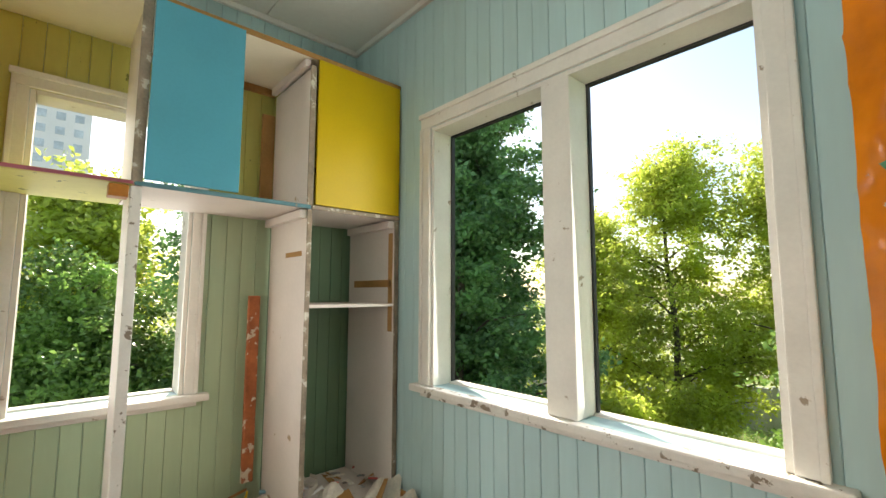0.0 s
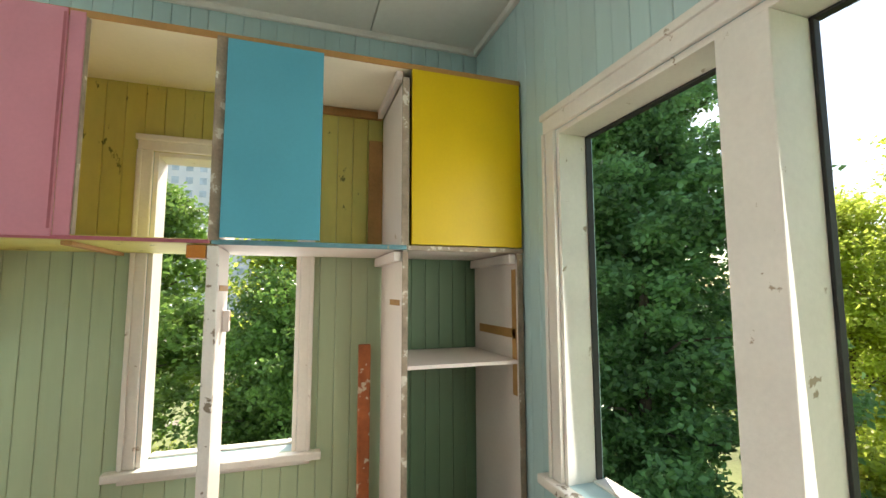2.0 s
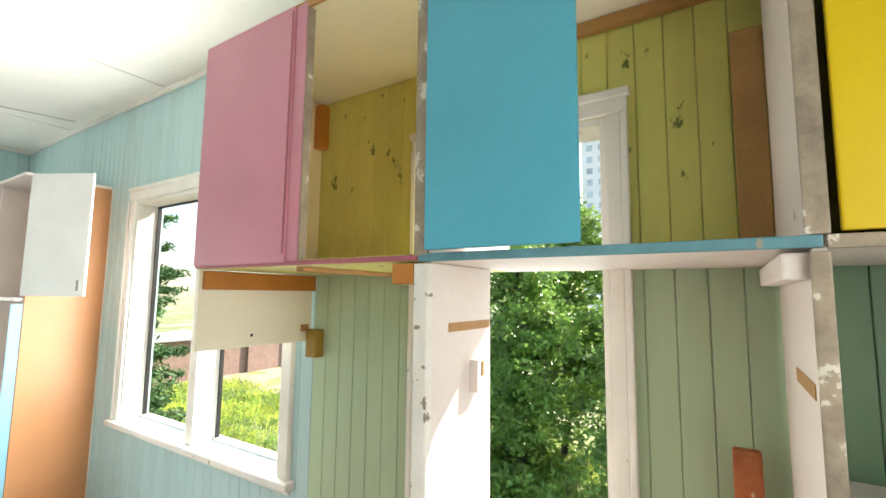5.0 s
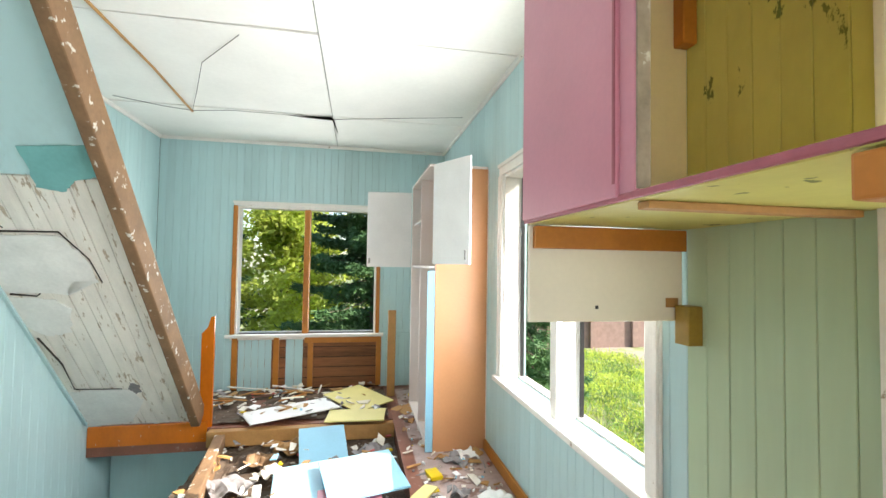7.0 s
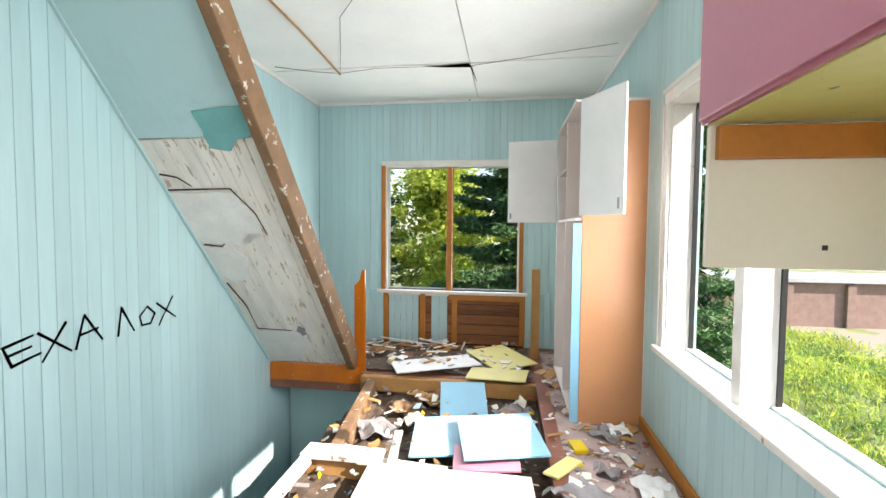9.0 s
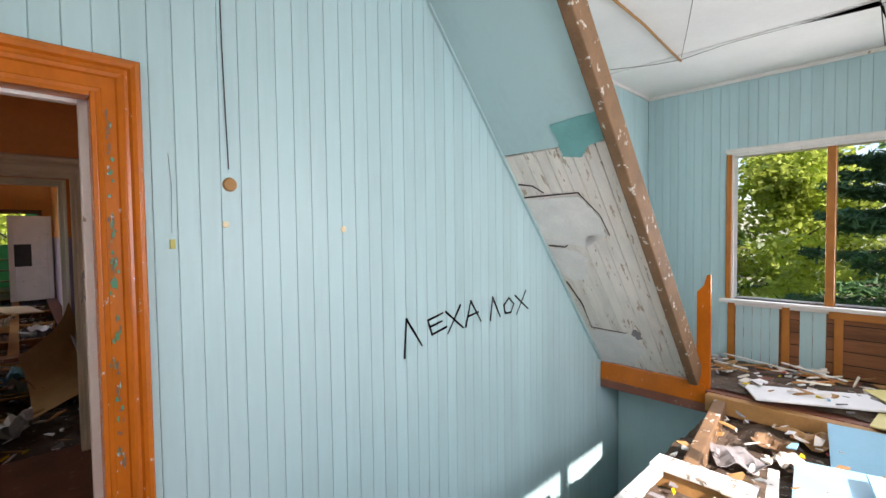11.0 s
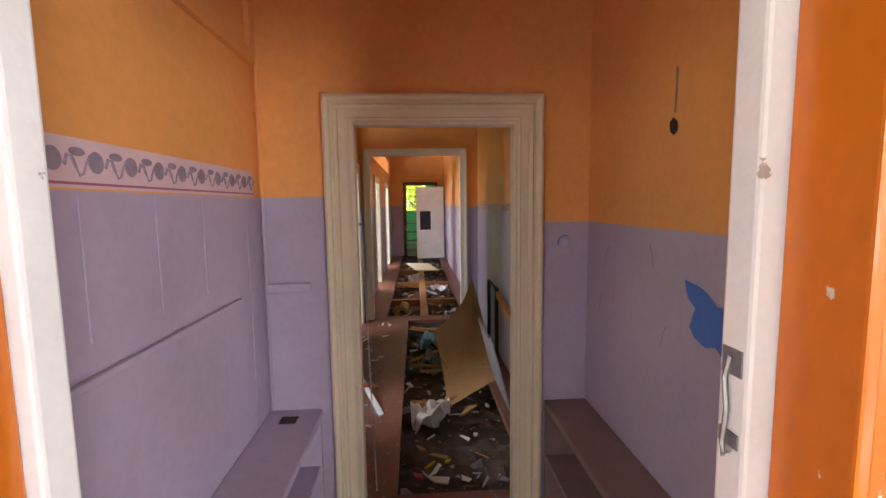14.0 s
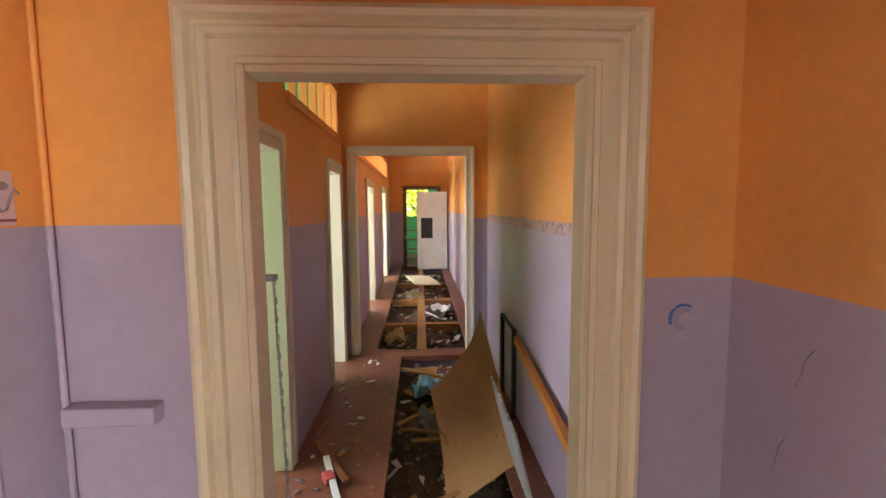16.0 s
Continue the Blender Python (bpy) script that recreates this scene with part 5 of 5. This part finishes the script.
AREAS = ((-2.95, -2.3, -4.9, -0.7, 0.012, 0.02), (-2.2, -0.5, -3.9, -1.3, -0.17, 0.12), (-2.1, 0.5, -5.3, -4.15, 0.03, 0.06), (-2.9, -2.0, 1.0, 2.0, 0.02, 0.1))
for k, (m, n, lo, hi, lab) in enumerate(((PAPER, 60, 0.02, 0.08, "torn paper and plaster scraps"), (WOOD, 32, 0.02, 0.12, "wood splinters and offcuts"), (GREY, 26, 0.02, 0.07, "dark rags and rubble"),
                                         (WHITESHEET, 34, 0.015, 0.06, "white plaster flakes"), (RED, 12, 0.01, 0.04, "red plastic scraps"), (LBLUE, 12, 0.01, 0.05, "blue scraps"), (YELLOW, 8, 0.015, 0.05, "yellow scraps"))):
    for j, a in enumerate(AREAS):
        if j == 0:
            scraps("scraps", n, a[0], a[1], a[2], a[3], 0.003, lo * 0.4, hi * 0.45, m, 400 + k, lab + " in small bits on the floor strip", 0.01)
        scraps("scraps", n if j else n // 2, a[0], a[1], a[2], a[3], a[4], lo, hi, m, 100 + 10 * k + j, lab + " strewn on the floor", a[5])
    scraps("scraps", n * 2, 2.7, 13.5, 0.3, 1.35, -0.17, lo, hi, m, 200 + k, lab + " in the opened corridor floor", 0.06)
    scraps("scraps", n // 3, 2.7, 6.3, 1.3, 1.65, 0.002, lo * 0.5, hi * 0.6, m, 300 + k, lab + " on the corridor floor strip", 0.004)
for i, (x, y, s, m) in enumerate(((-2.2, 1.45, 0.5, CREAMW), (-2.35, 1.75, 0.45, PAPER), (-2.05, 1.25, 0.4, PAPER), (-2.6, 1.1, 0.5, CREAMW), (-2.0, 1.8, 0.45, PAPER), (-2.7, -2.9, 0.2, GREY), (-2.8, -3.0, 0.18, WHITESHEET))):
    solid("rag", wavy(-s / 2, s / 2, -s / 2, s / 2, 0, 18, 0.17 if s > 0.3 else 0.05, 0.005, i + 2, pose(x, y, 0.07 if s > 0.3 else 0.03, 0, 0, i * 47)), m, "crumpled cloth and paper heap on the floor", "rag", "rags in the room")
solid("plastic_jar", tube([(-2.0, 1.35, 0.22), (-1.95, 1.5, 0.24), (-1.93, 1.56, 0.24)], 0.055, 0.05, 16), WHITESHEET, "white translucent plastic jar lying on rags", "jar")

# ---- ceiling damage and seams ----
blk = bmesh.new()
for pts in ([(-0.95, -4.11), (-1.2, -4.12), (-1.5, -4.08), (-1.52, -4.2), (-1.25, -4.17)], [(-1.505, -4.2), (-1.525, -4.2), (-1.545, -4.65), (-1.54, -4.65)]):
    blk.faces.new([blk.verts.new((x, y, TOP - 0.024)) for x, y in pts])
bmesh.ops.solidify(blk, geom=blk.faces[:], thickness=0.004)
solid("ceiling_tear", blk, DARK, "dark tear between ceiling sheets", "tear")
CZ = TOP - 0.026
for pts in ([(-0.96, -2.42), (-0.55, -2.95), (-0.30, -3.6), (-0.06, -4.2)], [(0.56, -3.92), (0.2, -4.12), (-0.06, -4.2), (-0.5, -4.1), (-0.95, -4.11)], [(-1.51, -4.15), (-2.2, -3.95), (-2.9, -3.75)]):
    solid("ceiling_crack", tube([(x, y, CZ) for x, y in pts], 0.003, 0.002, 5), DARK, "dark ragged crack across the ceiling sheets", "crack")
solid("ceiling_batten", tube([(-0.06, -4.2, CZ - 0.01), (-0.13, -3.1, CZ - 0.012), (-0.15, -1.9, CZ - 0.01)], 0.012, 0.012, 6), WOOD, "thin bare batten along the torn ceiling sheet", "batten")

# ---- outdoors ----
solid("ground", bumpy(-400, 400, -400, 400, GROUND, 0.0, 2, 2, 1), GRASS, "rough grass and bare earth round the house", "ground", kind="structure")


def leaves(name, centres, spread, n, size, material, parent, seed, flat=0.6, droop=0.0, slim=0.55):
    r = np.random.default_rng(seed)
    c = np.asarray(centres)[r.integers(0, len(centres), n)]
    p = c + r.normal(0, 1, (n, 3)) * np.asarray(spread)
    a = r.normal(0, 1, (n, 3)) * (1, 1, flat)
    a[:, 2] -= droop
    a /= np.linalg.norm(a, axis=1)[:, None]
    b = np.cross(a, np.array((0.0, 0.0, 1.0)) + r.normal(0, 1.1, (n, 3)))
    b /= np.linalg.norm(b, axis=1)[:, None]
    s = size * r.uniform(0.6, 1.3, (n, 1))
    nn = np.cross(a, b)
    v = np.stack([p - a * s, p + b * s * slim + nn * s * 0.15, p + a * s, p - b * s * slim + nn * s * 0.15], 1).reshape(-1, 3)
    me = bpy.data.meshes.new(name)
    k = np.arange(n) * 4
    f = np.stack([np.stack([k, k + 1, k + 2], 1), np.stack([k, k + 2, k + 3], 1)], 1).reshape(-1, 3)
    me.vertices.add(len(v))
    me.vertices.foreach_set("co", (v - np.asarray(parent.location)).ravel())
    me.loops.add(f.size)
    me.loops.foreach_set("vertex_index", f.ravel())
    me.polygons.add(len(f))
    me.polygons.foreach_set("loop_start", np.arange(len(f)) * 3)
    me.update(calc_edges=True)
    me.materials.append(material)
    ob = new(name, me)
    ob.parent = parent
    return ob


def tree(x, y, h, rad, material, seed, n=22000, size=0.075, label="tall leafy tree", low=0.12):
    rng = random.Random(seed)
    t = thing("tree", (x, y, GROUND), label, "tree")
    trunk = [(x + 0.15 * math.sin(i * 1.3 + seed), y + 0.12 * math.cos(i * 1.7 + seed), GROUND + h * 0.9 * i / 7) for i in range(8)]
    part("trunk", tube(trunk, 0.05 + 0.009 * h, 0.03, 9), BARK, t)
    cen = []
    for i in range(64):
        f = low + (0.98 - low) * rng.random()
        a = rng.uniform(0, 6.283)
        prof = min(1.0, 0.16 + 1.15 * (1 - f)) * min(1.0, 0.55 + 1.6 * (f - low) + 0.1)
        L = rad * prof * rng.uniform(0.5, 1.12)
        z = GROUND + h * f
        s = Vector((x, y, z - 0.3 * L))
        e = Vector((x + L * math.cos(a), y + L * math.sin(a), z + 0.12 * L))
        mid = (s + e) / 2 + Vector((rng.uniform(-0.2, 0.2), rng.uniform(-0.2, 0.2), 0.2))
        if i % 2 == 0:
            part("limb", tube([s, mid, e], 0.04, 0.01, 5), BARK, t)
        for _ in range(12):
            q = rng.uniform(0.2, 1.08)
            sp = 0.12 * rad + 0.14
            cen.append(tuple(s.lerp(e, q) + Vector((rng.gauss(0, sp), rng.gauss(0, sp), rng.gauss(0, sp * 0.8)))))
    leaves("crown", cen, (rad * 0.05 + 0.04, rad * 0.05 + 0.04, rad * 0.032 + 0.02), n, size, material, t, seed, 0.6, 0.1, 0.6)
    return t


def spruce(x, y, h, rad, seed, n=26000):
    rng = random.Random(seed)
    t = thing("spruce", (x, y, GROUND), "tall dark green spruce with drooping boughs", "tree")
    part("trunk", tube([(x, y, GROUND), (x, y, GROUND + h)], 0.2, 0.03, 8), BARK, t)
    cen = []
    z = 0.8
    while z < h - 0.3:
        for k in range(6):
            a = rng.uniform(0, 6.283)
            L = rad * (1 - z / h) ** 0.8 * rng.uniform(0.75, 1.1)
            zz = z + rng.uniform(-0.045, 0.045) * h
            dr = rng.uniform(0.18, 0.5)
            pts = [Vector((x + L * u * math.cos(a), y + L * u * math.sin(a), GROUND + zz - dr * L * u + 0.22 * L * u * u)) for u in (0, 0.3, 0.6, 1.0)]
            part("bough", tube(pts, 0.022, 0.006, 4), BARK, t)
            side = Vector((-math.sin(a), math.cos(a), 0))
            for u in np.linspace(0.15, 1.0, 11):
                p = pts[0].lerp(pts[3], float(u))
                p.z = GROUND + zz - dr * L * u + 0.22 * L * u * u
                for sgn in (-1, 0, 1):
                    w = (1.05 - u) * 0.45 * L * rng.uniform(0.3, 1)
                    cen.append(tuple(p + side * sgn * w - Vector((0, 0, 0.12 * w + rng.uniform(0, 0.22) * (1.1 - u)))))
        z += h * 0.036
    leaves("needles", cen, (0.075, 0.075, 0.045), n * 2, 0.11, NEEDLE, t, seed, 0.35, 0.5, 0.2)
    return t


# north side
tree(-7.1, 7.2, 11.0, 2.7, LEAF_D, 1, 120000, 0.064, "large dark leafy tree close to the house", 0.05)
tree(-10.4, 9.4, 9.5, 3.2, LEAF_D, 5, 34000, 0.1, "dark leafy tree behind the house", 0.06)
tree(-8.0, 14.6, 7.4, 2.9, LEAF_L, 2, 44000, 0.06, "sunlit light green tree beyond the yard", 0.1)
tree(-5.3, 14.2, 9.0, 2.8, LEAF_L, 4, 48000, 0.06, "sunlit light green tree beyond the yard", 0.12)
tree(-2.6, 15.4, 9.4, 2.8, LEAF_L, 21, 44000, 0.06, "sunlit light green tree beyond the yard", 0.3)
tree(0.2, 16.0, 7.8, 2.6, LEAF_M, 3, 24000, 0.09, "leafy green tree beyond the yard", 0.2)
tree(-0.9, 9.8, 4.3, 1.5, LEAF_M, 6, 20000, 0.06, "grey-green leafy shrub in the yard", 0.05)
tree(-4.9, 9.9, 2.5, 1.2, LEAF_L, 7, 14000, 0.06, "bright green bush in the yard", 0.03)
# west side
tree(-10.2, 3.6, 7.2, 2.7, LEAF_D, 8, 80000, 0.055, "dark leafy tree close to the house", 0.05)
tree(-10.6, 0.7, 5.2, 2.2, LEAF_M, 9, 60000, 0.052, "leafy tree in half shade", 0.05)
tree(-11.6, -3.0, 6.6, 2.0, LEAF_M, 12, 30000, 0.07, "leafy tree beside the lawn", 0.1)
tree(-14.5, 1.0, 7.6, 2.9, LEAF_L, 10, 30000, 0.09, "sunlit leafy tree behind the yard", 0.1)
tree(-16.0, -3.2, 8.2, 3.0, LEAF_M, 22, 26000, 0.1, "leafy tree behind the yard", 0.1)
tree(-13.0, 6.6, 7.6, 3.0, LEAF_D, 11, 30000, 0.1, "dark leafy tree behind the house")
tree(-18.0, 9.5, 8.5, 3.2, LEAF_M, 13, 18000, 0.11, "leafy tree in the distance")
spruce(-6.2, -10.4, 11.0, 2.0, 14, 20000)
# south side
spruce(-2.3, -10.6, 11.5, 3.0, 15, 44000)
spruce(3.0, -13.6, 10.5, 2.8, 16, 22000)
spruce(-5.6, -13.0, 12.0, 3.0, 17, 20000)
tree(0.5, -14.5, 8.0, 2.8, LEAF_L, 18, 26000, 0.09, "sunlit light green tree behind the spruces", 0.1)
tree(-3.5, -17.0, 8.6, 3.2, LEAF_M, 19, 14000, 0.1, "leafy tree behind the spruces")
# corridor end
tree(23.0, 1.0, 8.0, 3.0, LEAF_L, 20, 10000, 0.12, "sunlit tree outside the last room")

for nm, m, x0, x1, y0, y1, n, sd in (("grass", LEAF_L, -17, -4, -24, -2, 30000, 61), ("grass", LEAF_M, -17, -4, -24, -2, 26000, 62), ("grass", LEAF_M, -14, -4, -2, 8, 12000, 63), ("grass", LEAF_M, -8, 2, 8, 19, 16000, 64)):
    t = thing(nm, ((x0 + x1) / 2, (y0 + y1) / 2, GROUND), "uneven rough grass and weeds on the yard", "grass", kind="stuff")
    rg = np.random.default_rng(sd)
    tufts = np.stack([rg.uniform(x0, x1, 420), rg.uniform(y0, y1, 420), np.full(420, GROUND + 0.12)], 1)
    leaves("blades", tufts, (0.42, 0.42, 0.09), n, 0.12, m, t, sd, 2.2, 0.0, 0.16)
t = thing("fence", (-5, 19.5, GROUND), "grey concrete slab fence across the yard", "fence")
for i in range(14):
    x = -18 + 2.0 * i
    part("slab", bx(x + 0.02, x + 1.98, 19.45, 19.55, GROUND, GROUND + 1.5, 0.01), CONC, t)
    part("post", bx(x - 0.08, x + 0.08, 19.36, 19.44, GROUND, GROUND + 1.6, 0.01), CONC, t)
t = thing("brick_building", (-17, -26, GROUND), "low weathered brick outbuilding", "building")
part("wall", bx(-24, -13, -29, -25.5, GROUND, GROUND + 2.4), BRICK, t)
part("roof", bx(-24.3, -12.7, -29.3, -25.2, GROUND + 2.4, GROUND + 2.6), CONC, t)
for i in range(4):
    part("buttress", bx(-23 + i * 3, -22.6 + i * 3, -25.5, -25.3, GROUND, GROUND + 2.3, 0.02), BRICK, t)
t = thing("tower_block", (-120, -12, GROUND), "tall white apartment block in the distance", "building")
part("wall", bx(-130, -118, -29, 5, GROUND, 46), TOWER, t)
for i in range(11):
    for k in range(14):
        y, z = -27 + i * 3.0, GROUND + 3 + k * 3.1
        part("window", bx(-118.0, -117.9, y - 0.75, y + 0.75, z, z + 1.6), TGLASS, t)
